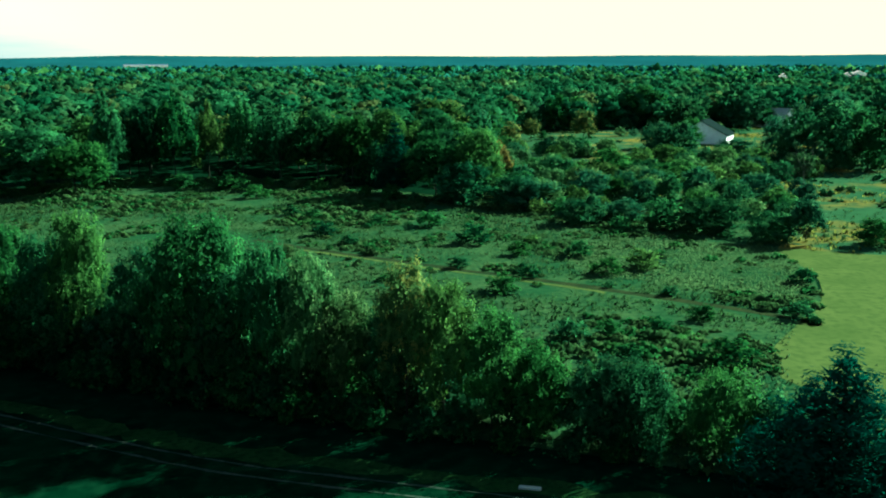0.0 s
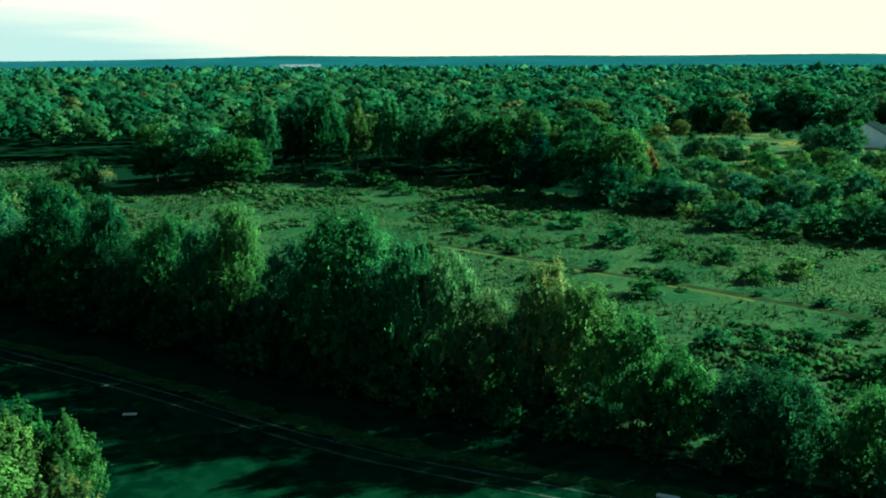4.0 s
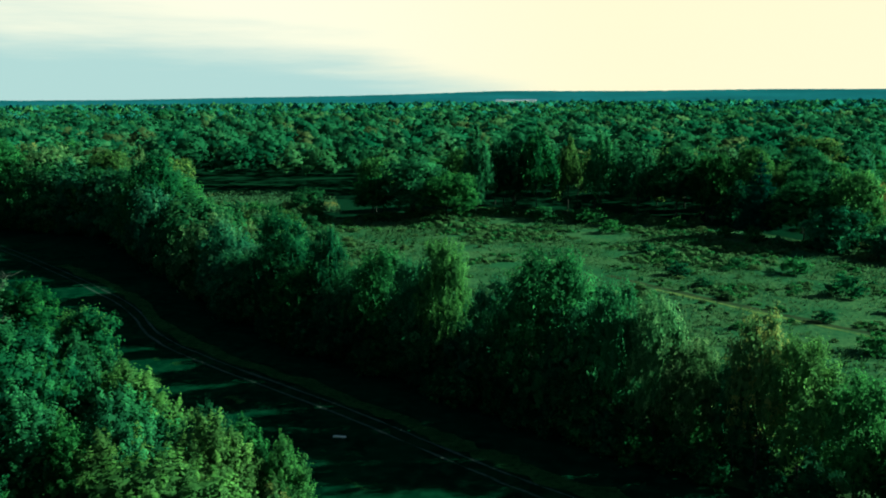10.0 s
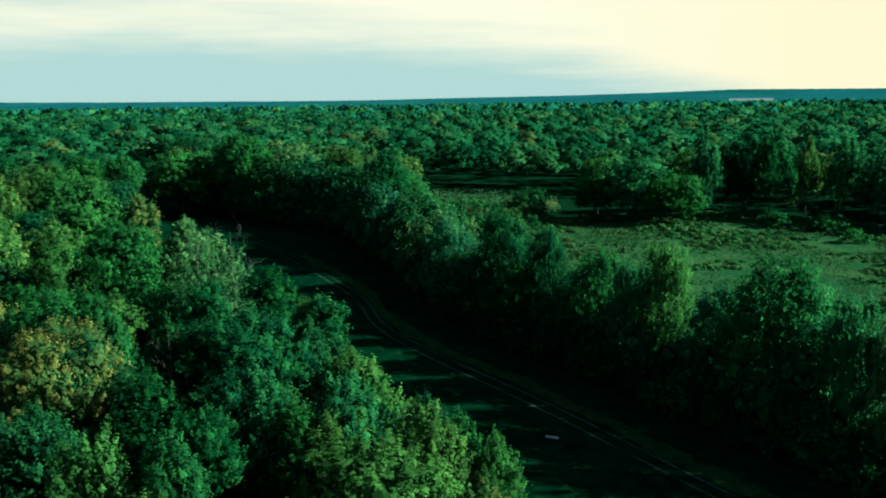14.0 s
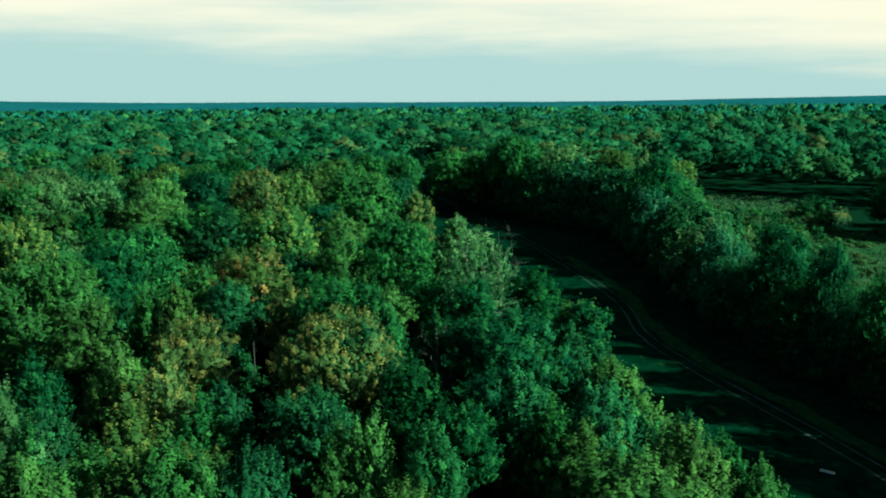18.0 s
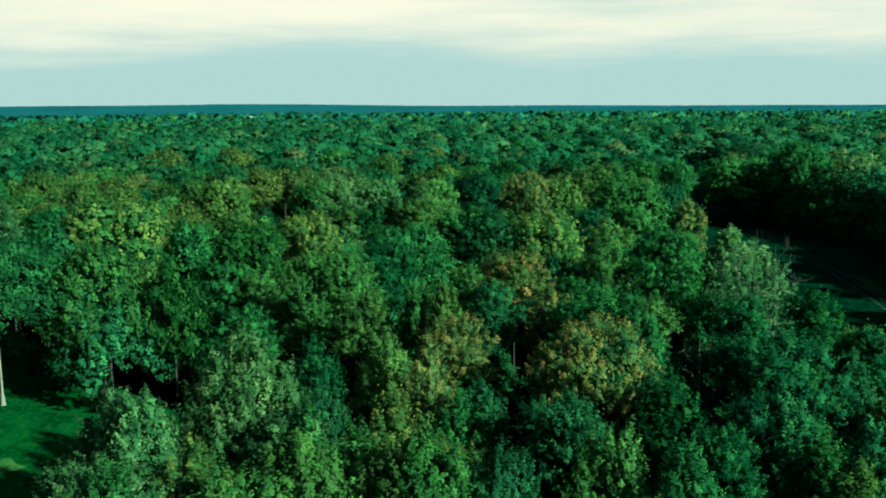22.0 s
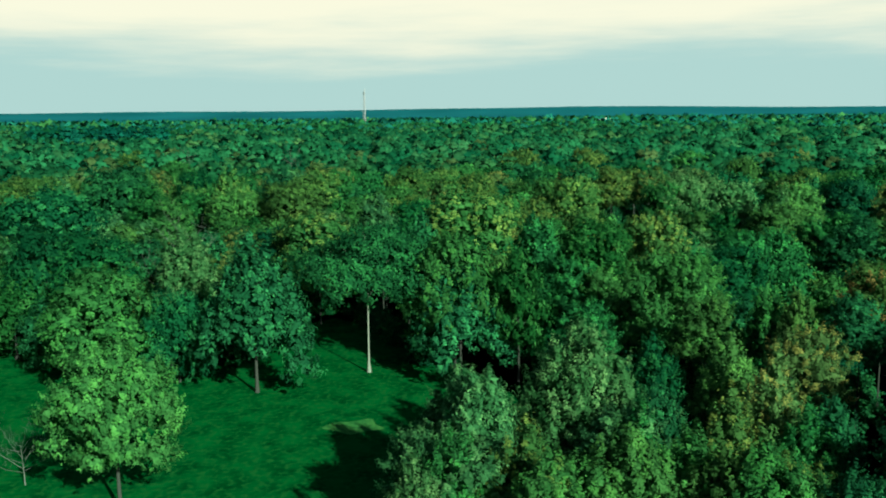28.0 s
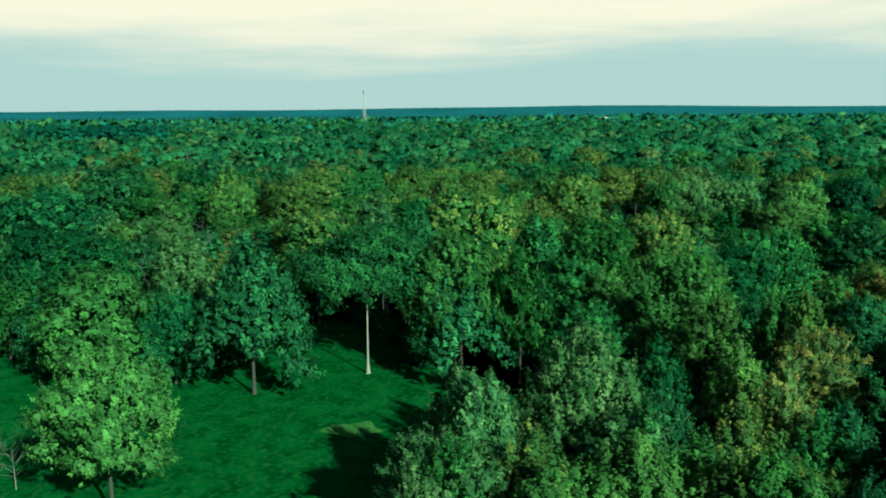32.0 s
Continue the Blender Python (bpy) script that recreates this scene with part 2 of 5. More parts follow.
def plain(name, colour, rough=0.7, metal=0.0, grain=4.0):
    m, n, l, p = material(name)
    where, tex = n.new("ShaderNodeTexCoord"), n.new("ShaderNodeTexNoise")
    tex.inputs["Scale"].default_value, tex.inputs["Detail"].default_value = grain, 6
    l.new(where.outputs["Object"], tex.inputs["Vector"])
    l.new(mix_rgb(n, l, tex.outputs["Fac"], [v * 0.72 for v in colour], [min(1, v * 1.25) for v in colour]), p.inputs["Base Color"])
    p.inputs["Roughness"].default_value, p.inputs["Metallic"].default_value = rough, metal
    p.inputs["Specular IOR Level"].default_value = 0.1 if rough < 0.75 else 0.0
    b1 = n.new("ShaderNodeBump")
    b1.inputs["Strength"].default_value, b1.inputs["Distance"].default_value = 0.3, 0.02
    l.new(tex.outputs["Fac"], b1.inputs["Height"])
    l.new(b1.outputs["Normal"], p.inputs["Normal"])
    return m


M_BARK = plain("grey_brown_bark", (0.02, 0.024, 0.02), 0.9, 0, 6)
M_PALE = plain("pale_bark", (0.09, 0.105, 0.085), 0.85, 0, 5)
M_SIDING = plain("white_siding", (0.72, 0.8, 0.82), 0.6, 0, 1)
M_ROOF = plain("grey_shingles", (0.007, 0.015, 0.015), 0.8, 0, 2)
M_WHITE = plain("white_metal_cladding", (0.85, 0.87, 0.88), 0.25, 1.0, 0.1)
M_STEEL = plain("galvanised_steel", (0.15, 0.155, 0.16), 0.7, 0.0, 2)
M_DEAD = plain("weathered_grey_wood", (0.055, 0.065, 0.055), 0.9, 0, 5)
M_STONE = plain("pale_concrete", (0.22, 0.28, 0.26), 0.8, 0, 5)


# ---- mesh tools ----
def mesh_of(name, verts, faces, mat, normals=None):
    """A mesh from arrays: verts n x 3, faces m x 3 or m x 4, with normals of the crown's skin where given."""
    verts, faces = np.asarray(verts, np.float32), np.asarray(faces, np.int32)
    me = bpy.data.meshes.new(name)
    k = faces.shape[1]
    me.vertices.add(len(verts))
    me.vertices.foreach_set("co", verts.ravel())
    me.loops.add(faces.size)
    me.loops.foreach_set("vertex_index", faces.ravel())
    me.polygons.add(len(faces))
    me.polygons.foreach_set("loop_start", np.arange(0, faces.size, k, dtype=np.int32))
    me.update(calc_edges=True)
    if normals is not None:
        me.normals_split_custom_set_from_vertices(normals.astype(np.float32))
    me.materials.append(mat)
    return me


def toned(me, values):
    """Gives every vertex the tone of the plant that it belongs to."""
    me.attributes.new("tone", "FLOAT", "POINT").data.foreach_set("value", np.asarray(values, np.float32))
    return me


def part_of(name, me, parent, label=""):
    ob = new(name, me)
    ob.parent = parent
    return tagged(ob, label) if label else ob


def inside(poly, x, y):
    """Which of the points lie in the polygon."""
    hit = np.zeros(np.shape(x), bool)
    n = len(poly)
    for i in range(n):
        (x1, y1), (x2, y2) = poly[i], poly[(i + 1) % n]
        if y1 == y2:
            continue
        hit ^= ((y1 > y) != (y2 > y)) & (x < (x2 - x1) * (y - y1) / (y2 - y1) + x1)
    return hit


def near_line(line, x, y):
    """The distance of the points from a polyline."""
    best = np.full(np.shape(x), 1e9)
    for (x1, y1), (x2, y2) in zip(line[:-1], line[1:]):
        dx, dy = x2 - x1, y2 - y1
        s = np.clip(((x - x1) * dx + (y - y1) * dy) / (dx * dx + dy * dy), 0, 1)
        best = np.minimum(best, np.hypot(x - x1 - s * dx, y - y1 - s * dy))
    return best


def leaf_quads(rng, pos, out, size, wild=0.7, lift=0.3, slim=0.6, leafy=0.35):
    """Lozenge leaves at pos that face along out, more or less."""
    n = len(pos)
    nor = out + rng.normal(0, wild, (n, 3)) + (0, 0, lift)
    nor /= np.linalg.norm(nor, axis=1, keepdims=True) + 1e-9
    tan = np.cross(nor, rng.normal(0, 1, (n, 3)))
    tan /= np.linalg.norm(tan, axis=1, keepdims=True) + 1e-9
    bit = np.cross(nor, tan)
    s = (size * rng.uniform(0.6, 1.4, n))[:, None]
    a, b = tan * s * 0.5, bit * s * 0.5 * slim
    bend = nor * s * 0.12
    v = np.stack([pos + a, pos + b - a * 0.1 - bend, pos - a, pos - b - a * 0.1 - bend], 1).reshape(-1, 3)
    soft = out / (np.linalg.norm(out, axis=1, keepdims=True) + 1e-9) + nor * leafy
    soft /= np.linalg.norm(soft, axis=1, keepdims=True) + 1e-9
    return v, np.arange(4 * n).reshape(-1, 4), np.repeat(soft, 4, 0)


def crown_mesh(name, seed, lobes, clumps, leaves, size, wide=0.6, deep=0.45, mat=None, wild=0.4, slim=0.6, fill=0.16, lift=0.6, tips=0.55, fit=None):
    """A crown: leaf clumps at the ends of the boughs, spread over the outer skin of the lobes (x, y, z, rx, ry, rz), larger leaf bunches within."""
    rng = np.random.default_rng(seed)
    lobes = np.array(lobes, float)
    weight = lobes[:, 3] * lobes[:, 5]
    weight /= weight.sum()
    mid, half = lobes[:, :3].mean(0), np.abs(lobes[:, :3] - lobes[:, :3].mean(0)).max(0) + lobes[:, 3:].max(0)

    def shell(n, low, high):
        k = rng.choice(len(lobes), n, p=weight)
        d = rng.normal(0, 1, (n, 3))
        d[:, 2] = np.where(d[:, 2] < -0.4, -d[:, 2], d[:, 2])
        d /= np.linalg.norm(d, axis=1, keepdims=True)
        return lobes[k, :3] + d * lobes[k, 3:] * rng.uniform(low, high, (n, 1)), d, k

    pos, d, k = shell(16 * clumps, 0.92, 1.08)
    near = np.full(len(pos), 9.0)
    for i, lobe in enumerate(lobes):
        q = np.linalg.norm((pos - lobe[:3]) / lobe[3:], axis=1)
        near = np.minimum(near, np.where(k == i, 9.0, q))
    open_to = near > 0.9
    pos, d = pos[open_to], d[open_to]
    gap, chosen = np.full(len(pos), 1e3), []
    for _ in range(min(clumps, len(pos))):
        i = int(np.argmax(gap * rng.uniform(0.55, 1.0, len(pos))))
        chosen.append(i)
        gap = np.minimum(gap, np.linalg.norm(pos - pos[i], axis=1))
    pos, d = pos[chosen], d[chosen]
    n = len(pos)
    big = rng.uniform(0.6, 1.4, n)
    lead = d * 0.8 + 0.5 * (pos - mid) / half + (0, 0, lift)
    lead /= np.linalg.norm(lead, axis=1, keepdims=True)
    inner = int(leaves * fill)
    j = rng.choice(n, leaves - inner, p=big ** 2 / (big ** 2).sum())
    j.sort()
    e = rng.normal(0, 1, (len(j), 3))
    e /= np.linalg.norm(e, axis=1, keepdims=True)
    ball = e * rng.uniform(0.1, 1.0, (len(j), 1)) ** 0.5
    along = (ball * lead[j]).sum(1, keepdims=True) * lead[j]
    rise = (ball * lead[j]).sum(1, keepdims=True)
    spot = pos[j] + ((ball - along) * wide * (1 - 0.45 * rise) + along * deep) * big[j][:, None]
    spot += lead[j] * (rng.random((len(j), 1)) ** 5) * wide * 1.1
    loose = rng.random(len(j)) < 0.1
    spot[loose] += rng.normal(0, 0.75 * wide, (loose.sum(), 3))
    out = 0.65 * e + 0.3 * lead[j] + 1.1 * ((pos - mid) / half)[j]
    core, core_way, _ = shell(inner, 0.55, 0.8)
    sizes = np.r_[np.full(len(j), size), np.full(inner, 2.6 * size)]
    v, f, nor = leaf_quads(rng, np.concatenate([spot, core]), np.concatenate([out, core_way]), sizes, wild, 0.2, slim, 0.5)
    if fit:
        flat_ = fit[0] / np.percentile(np.hypot(v[:, 0], v[:, 1]), 97)
        v = v * (flat_, flat_, fit[1] / np.percentile(v[:, 2], 99.7))
    me = mesh_of(name, v, f, mat or LEAF["green"], nor)
    me.materials.append(mat or TIP["green"])
    tip = rng.random(n) < tips
    slot = np.zeros(len(f), np.int32)
    slot[:len(j)] = tip[j] & (rise[:, 0] > -0.1)
    me.polygons.foreach_set("material_index", slot)
    return toned(me, np.repeat(np.r_[rng.random(n)[j], rng.random(inner)], 4))


def dressed(ob, colour, whole=False):
    """Gives a crown the leaves and tips of its colour."""
    for slot, mat in zip(ob.material_slots, (LEAF[colour if whole else BODY.get(colour, colour)], TIP[colour])):
        slot.link = "OBJECT"
        slot.material = mat


def tube(points, radii, sides=7):
    """A tapered tube along points: verts and quads."""
    pts = np.array(points, float)
    v, f = [], []
    for i, p in enumerate(pts):
        d = pts[min(i + 1, len(pts) - 1)] - pts[max(i - 1, 0)]
        d /= np.linalg.norm(d) + 1e-9
        a = np.cross(d, (0.3, 0.9, 0.1) if abs(d[2]) > 0.5 else (0, 0, 1))
        a /= np.linalg.norm(a)
        b = np.cross(d, a)
        for k in range(sides):
            w = 2 * math.pi * k / sides
            v.append(p + radii[i] * (math.cos(w) * a + math.sin(w) * b))
        if i:
            o = (i - 1) * sides
            f += [(o + k, o + (k + 1) % sides, o + sides + (k + 1) % sides, o + sides + k) for k in range(sides)]
    return v, f


def tubes(name, list_of, mat, sides=6):
    v, f = [], []
    for pts, rad in list_of:
        a, b = tube(pts, rad, sides)
        f += [tuple(i + len(v) for i in q) for q in b]
        v += a
    return mesh_of(name, v, f, mat)


def wood_mesh(name, seed, height, girth, spread, limbs=6, bare=0.35, mat=None, twigs=0, flare=1.8):
    """Trunk and limbs in one piece of wood."""
    rng = np.random.default_rng(seed)
    sway = rng.normal(0, 0.02 * height, 2)
    trunk = [(sway[0] * s * s, sway[1] * s * s, height * s) for s in (-0.02, 0.03, 0.1, 0.3, 0.6, 0.85, 1.0)]
    made = [(trunk, [girth * k for k in (flare, flare * 0.75, 1.05, 0.85, 0.55, 0.25, 0.08)])]
    for i in range(limbs):
        s = bare + (0.92 - bare) * (i + rng.uniform(0, 0.8)) / limbs
        w = i * 2.4 + rng.uniform(-0.4, 0.4)
        reach = spread * (1.1 - 0.7 * s) * rng.uniform(0.7, 1.1)
        base = np.array((sway[0] * s * s, sway[1] * s * s, height * s))
        tip = base + (math.cos(w) * reach, math.sin(w) * reach, reach * rng.uniform(0.5, 1.1))
        mid = (base + tip) / 2 - (0, 0, 0.08 * reach)
        g = girth * (0.5 - 0.32 * s)
        made.append(([base, mid, tip], [g, g * 0.7, g * 0.2]))
        for _ in range(twigs):
            q = base + (tip - base) * rng.uniform(0.35, 0.95)
            e = q + rng.normal(0, 0.22, 3) * reach + (0, 0, 0.35 * reach)
            made.append(([q, (q + e) / 2 + rng.normal(0, 0.04, 3) * reach, e], [g * 0.35, g * 0.22, g * 0.08]))
    return tubes(name, made, mat or M_BARK)


def lobes_round(seed, height, radius, low=0.1, n=18, share=(0.2, 0.38)):
    """Lobes in the outline of a domed crown, broadest below its middle, uneven on top."""
    rng = np.random.default_rng(seed)
    foot, rise = height * (low + 0.42 * (1 - low)), height * 0.58 * (1 - low)
    out = [(0, 0, foot + 0.2 * rise, radius * 0.5, radius * 0.5, rise * 0.5)]
    for i in range(n):
        u = -0.55 + 1.5 * (i + 0.5) / n
        w = i * 2.4 + rng.uniform(-0.5, 0.5)
        r = radius * rng.uniform(*share)
        ring = (math.sqrt(max(0.0, 1 - max(u, 0) ** 2)) if u > 0 else 1 + 0.5 * u) * (radius - 0.75 * r) * rng.uniform(0.72, 1.0)
        z = foot + (u * (rise - 0.6 * r) if u > 0 else u * (foot - height * low)) * rng.uniform(0.85, 1.0)
        out.append((ring * math.cos(w), ring * math.sin(w), z, r, r, r * rng.uniform(0.7, 1.0)))
    return out


def lobes_plume(seed, height, radius, low=0.1, n=9, share=(0.26, 0.38)):
    """Lobes stacked in upright, pointed plumes with notches between their tops, as of ash or poplar."""
    rng = np.random.default_rng(seed)
    out = [(0, 0, height * 0.45, radius * 0.5, radius * 0.5, height * 0.28)]
    for i in range(n):
        w, q = i * 2.4 + rng.uniform(-0.3, 0.3), math.sqrt((i + 0.2) / n)
        top = height * (1 - 0.45 * q * q) * rng.uniform(0.84, 1.0)
        r = radius * rng.uniform(*share)
        x, y = q * radius * 0.72 * math.cos(w), q * radius * 0.72 * math.sin(w)
        for drop, part in ((0.35, 0.36), (1.0, 0.62), (1.9, 0.86), (3.0, 1.0)):
            z = top - drop * r
            if z > height * low:
                lean = 1 + 0.06 * drop
                out.append((x * lean, y * lean, z, r * part, r * part, r * max(0.55, part)))
    return out


def lobes_cone(seed, height, radius):
    """Boughs of a spruce in whorls, each a row of small lobes that rises outwards."""
    rng = np.random.default_rng(seed)
    out = [(0, 0, height * 0.97, 0.16, 0.16, 0.35)]
    for tier in range(11):
        s = (tier + 0.6) / 11
        reach = radius * s ** 0.9
        for k in range(4 + tier // 2):
            w = k * 6.283 / (4 + tier // 2) + tier * 1.1 + rng.uniform(-0.25, 0.25)
            far = reach * rng.uniform(0.8, 1.15)
            z = height * (0.95 - 0.86 * s)
            for j in (0.45, 0.95):
                out.append((far * j * math.cos(w), far * j * math.sin(w), z + (j - 0.5) * 0.25 * far * rng.uniform(0.3, 1.0), 0.26 + 0.25 * far, 0.26 + 0.25 * far, 0.24 + 0.1 * far))
    return out


# ---- prototypes: unit trees, 10 m high, crown radius about 3.2 m ----
NEAR, MID, OUT = {}, {}, {}
for i in range(4):
    NEAR["round", i] = (crown_mesh("crown_round", 10 + i, lobes_round(i, 10, 3.2), 230, 14000, 0.18, 0.24, 0.6, lift=1.2, fit=(3.2, 10)),
                        wood_mesh("wood_round", 20 + i, 8.4, 0.17, 2.6))
    MID["round", i] = (crown_mesh("crown_round_half", 130 + i, lobes_round(i + 12, 10, 3.2), 180, 9500, 0.2, 0.27, 0.6, lift=1.2, fit=(3.2, 10)), NEAR["round", i][1])
    OUT["round", i] = (crown_mesh("crown_round_mid", 30 + i, lobes_round(i + 30, 10, 3.2, n=13, share=(0.26, 0.42)), 130, 4800, 0.28, 0.36, 0.42, lift=0.9, fit=(3.2, 10)),
                       wood_mesh("wood_round_mid", 40 + i, 8.4, 0.17, 2.6, 4))
    NEAR["plume", i] = (crown_mesh("crown_plume", 50 + i, lobes_plume(i, 10, 2.9), 210, 13500, 0.18, 0.25, 0.58, lift=1.5, slim=0.55, fit=(2.9, 10)),
                        wood_mesh("wood_plume", 60 + i, 8.2, 0.14, 2.2, 8))
    MID["plume", i] = (crown_mesh("crown_plume_half", 140 + i, lobes_plume(i + 12, 10, 2.9), 160, 9000, 0.2, 0.28, 0.58, lift=1.5, slim=0.55, fit=(2.9, 10)), NEAR["plume", i][1])
    OUT["plume", i] = (crown_mesh("crown_plume_mid", 70 + i, lobes_plume(i + 30, 10, 2.9), 95, 4200, 0.3, 0.42, 0.58, lift=1.2, fit=(2.9, 10)),
                       wood_mesh("wood_plume_mid", 80 + i, 8.2, 0.14, 2.2, 4))
    NEAR["shrub", i] = (crown_mesh("crown_spreading", 90 + i, lobes_round(i + 6, 10, 5.0, 0.0, 20), 260, 11500, 0.25, 0.46, 0.52, lift=0.8, fit=(5.0, 10)),
                        wood_mesh("wood_shrub", 100 + i, 7.2, 0.16, 4.0, 7, 0.15))
    OUT["shrub", i] = (crown_mesh("crown_shrub", 95 + i, lobes_round(i + 16, 10, 5.0, -0.05, 15), 130, 4200, 0.42, 0.6, 0.7, lift=0.8, fit=(5.0, 10)), NEAR["shrub", i][1])
BIG, BROAD = {}, {}
for i in range(3):
    BIG["round", i] = (crown_mesh("crown_broad", 150 + i, lobes_round(i + 20, 16, 6.5, 0.1, 30, (0.15, 0.29)), 460, 28000, 0.24, 0.32, 0.78, lift=1.2, fit=(6.5, 16)),
                       wood_mesh("wood_broad", 160 + i, 13.5, 0.26, 5.5, 12, 0.3))
    BIG["plume", i] = (crown_mesh("crown_broad_plume", 170 + i, lobes_plume(i + 20, 16, 6.5, 0.1, 13, (0.2, 0.3)), 480, 27000, 0.24, 0.34, 0.75, lift=1.5, slim=0.55, fit=(6.5, 16)),
                       wood_mesh("wood_broad_plume", 180 + i, 13.0, 0.24, 5.0, 14, 0.3))
    BROAD["round", i] = (crown_mesh("crown_broad_half", 190 + i, lobes_round(i + 40, 16, 6.5, 0.1, 18, (0.24, 0.4)), 280, 10000, 0.4, 0.5, 0.6, lift=0.9, fit=(6.5, 16)), BIG["round", i][1])
    BROAD["plume", i] = (crown_mesh("crown_broad_plume_half", 195 + i, lobes_plume(i + 40, 16, 6.5, 0.1, 13, (0.2, 0.3)), 260, 9000, 0.4, 0.44, 0.8, lift=1.4, fit=(6.5, 16)), BIG["plume", i][1])
BUSH = [(crown_mesh("bush_leaves", 110 + i, lobes_round(i + 9, 2.0, 1.25, -0.25, 10), 60, 1200, 0.15, 0.17, 0.24, lift=0.8),
         wood_mesh("bush_stems", 115 + i, 1.2, 0.05, 1.0, 5, 0.1)) for i in range(4)]


SPRUCE = (crown_mesh("crown_spruce", 5, lobes_cone(5, 10, 2.9), 330, 13000, 0.24, 0.36, 0.22, LEAF["needle"], 0.5, 0.3, lift=0.2),
          tubes("wood_spruce", [([(0, 0, -0.2), (0, 0, 5.0), (0, 0, 9.6)], [0.2, 0.12, 0.02])], M_BARK))
WORDS = {"green": "leafy green", "deep": "dark green", "fresh": "fresh yellow-green", "grey": "pale grey-green", "yellow": "yellowing",
         "tan": "tan-tinged", "orange": "orange-tinged", "needle": "dark blue-green", "weed": "weedy green", "teal": "dull blue-green"}
FORM = {"round": "round-crowned tree", "plume": "upright plumed tree", "shrub": "low spreading hedgerow tree"}
pick = random.Random(4)
RADII = []


def tree(x, y, height, radius, colour="green", form="round", group="", where="at the forest edge", base=0.0, label="", bark=None):
    """A broadleaf tree: an Empty at its foot, a trunk with limbs, and a crown of leaves."""
    far = math.hypot(x, y)
    form = "shrub" if where == "in the hedgerow" else form
    fine = far * 4.0 / max(radius, 2.5)
    shelf = NEAR if fine < 65 else MID if fine < 105 else OUT
    if form == "shrub":
        shelf = NEAR if height > 7 and far < 130 else OUT
    crown, trunk = shelf[form, pick.randrange(4)]
    wide = radius > 4.8 and form in ("round", "plume") and far < 320
    if wide:
        crown, trunk = (BIG if far < 95 else BROAD)[form, pick.randrange(3)]
    root = new("hedgerow_tree" if "hedgerow" in where else "broadleaf_tree" if "forest" in where else "field_shrub" if "field" in where and height < 7
               else "field_tree" if "field" in where or "house" in where else "edge_tree" if "far woods" in where or "lawn" in where else "woodland_tree")
    RADII.append(radius)
    natural = {"round": 3.2, "plume": 2.9, "shrub": 5.0}[form]
    flat_scale, tall = (1.02 * radius / 6.5, height / 16) if wide else (1.02 * radius / natural, height / 10)
    root.matrix_basis = Matrix.Translation((x, y, base)) @ Matrix.Rotation(pick.uniform(0, 6.28), 4, "Z")
    a = part_of("trunk", trunk, root)
    girth = (0.45 if "forest" in where else 0.75) * min(flat_scale, 1.3 * tall)
    a.matrix_basis = Matrix.Diagonal((girth, girth, tall * (0.93 if form == "shrub" else 0.97), 1))
    if bark:
        a.material_slots[0].link = "OBJECT"
        a.material_slots[0].material = bark
    b = part_of("crown", crown, root)
    depth = min(height, max({"round": 0.55, "plume": 0.65, "shrub": 0.75}[form] * height, {"round": 2.0, "plume": 2.7, "shrub": 2.3}[form] * radius + 1.5))
    if where in ("beside the lawn", "by the far woods", "alone on the lawn", "in the overgrown field", "behind the house", "beside the house"):
        depth = min(height, 3.4 * radius + 4)       # leafy nearly to the ground where light reaches the side
    sunk = 0.14 * depth if form == "shrub" else 0.0
    b.matrix_basis = Matrix.Translation((0, 0, height - depth - sunk)) @ Matrix.Diagonal((flat_scale, flat_scale, tall * (depth + sunk) / height, 1))
    dressed(b, colour, far > 150)
    tagged(root, label or "%s %s" % (WORDS[colour], FORM[form]) + " " + where, "tree", group)
    return root


def bush(x, y, size, colour="green", where="on the rough meadow", tall=0.62, group="bushes on the meadow"):
    leaves, stems = BUSH[pick.randrange(4)]
    root = new("bush")
    root.matrix_basis = Matrix.Translation((x, y, 0)) @ Matrix.Rotation(pick.uniform(0, 6.28), 4, "Z") @ Matrix.Diagonal((size, size, size * tall, 1))
    part_of("stem", stems, root)
    b = part_of("foliage", leaves, root)
    dressed(b, colour)
    return tagged(root, "rounded %s bush %s" % (WORDS.get(colour, "green"), where), "bush", group)


def spruce(x, y, height, radius, where):
    crown, trunk = SPRUCE
    root = new("spruce_tree")
    RADII.append(radius)
    root.matrix_basis = Matrix.Translation((x, y, 0)) @ Matrix.Rotation(pick.uniform(0, 6.28), 4, "Z") @ Matrix.Diagonal((radius / 2.9, radius / 2.9, height / 10, 1))
    part_of("trunk", trunk, root)
    part_of("needles", crown, root)
    return tagged(root, "dark conical spruce " + where, "tree")


# ---- plan ----
EDGE = [(-20, 33), (-28, 40), (-38, 42), (-48, 46), (-78, 64), (-107, 75), (-140, 93), (-174, 110), (-250, 158), (-420, 238)]     # forest edge along the strip
FRONT = [(48, 52), (29, 56), (15, 60.5), (0, 65.5), (-16, 70), (-38, 80), (-71, 95), (-95, 112), (-120, 131), (-148, 149), (-185, 149), (-214, 160), (-287, 202), (-341, 222), (-420, 244)]  # hedge foot
HEDGE = [(29, 57), (15, 61.5), (0, 66.5), (-16, 71), (-38, 81), (-71, 96), (-95, 113), (-120, 132), (-148, 151), (-186, 152), (-214, 163), (-287, 206)]
NOTCH = [(-35, 26), (-42, 16), (-46, 9), (-72, 4), (-92, -1), (-104, -8), (-118, -18), (-127, -28), (-119, -36), (-106, -33), (-103, -40), (-106, -54), (-110, -68)]
LAWN = FRONT + EDGE[-2::-1] + NOTCH + [(-60, -90), (40, -80), (70, -20), (60, 40)]
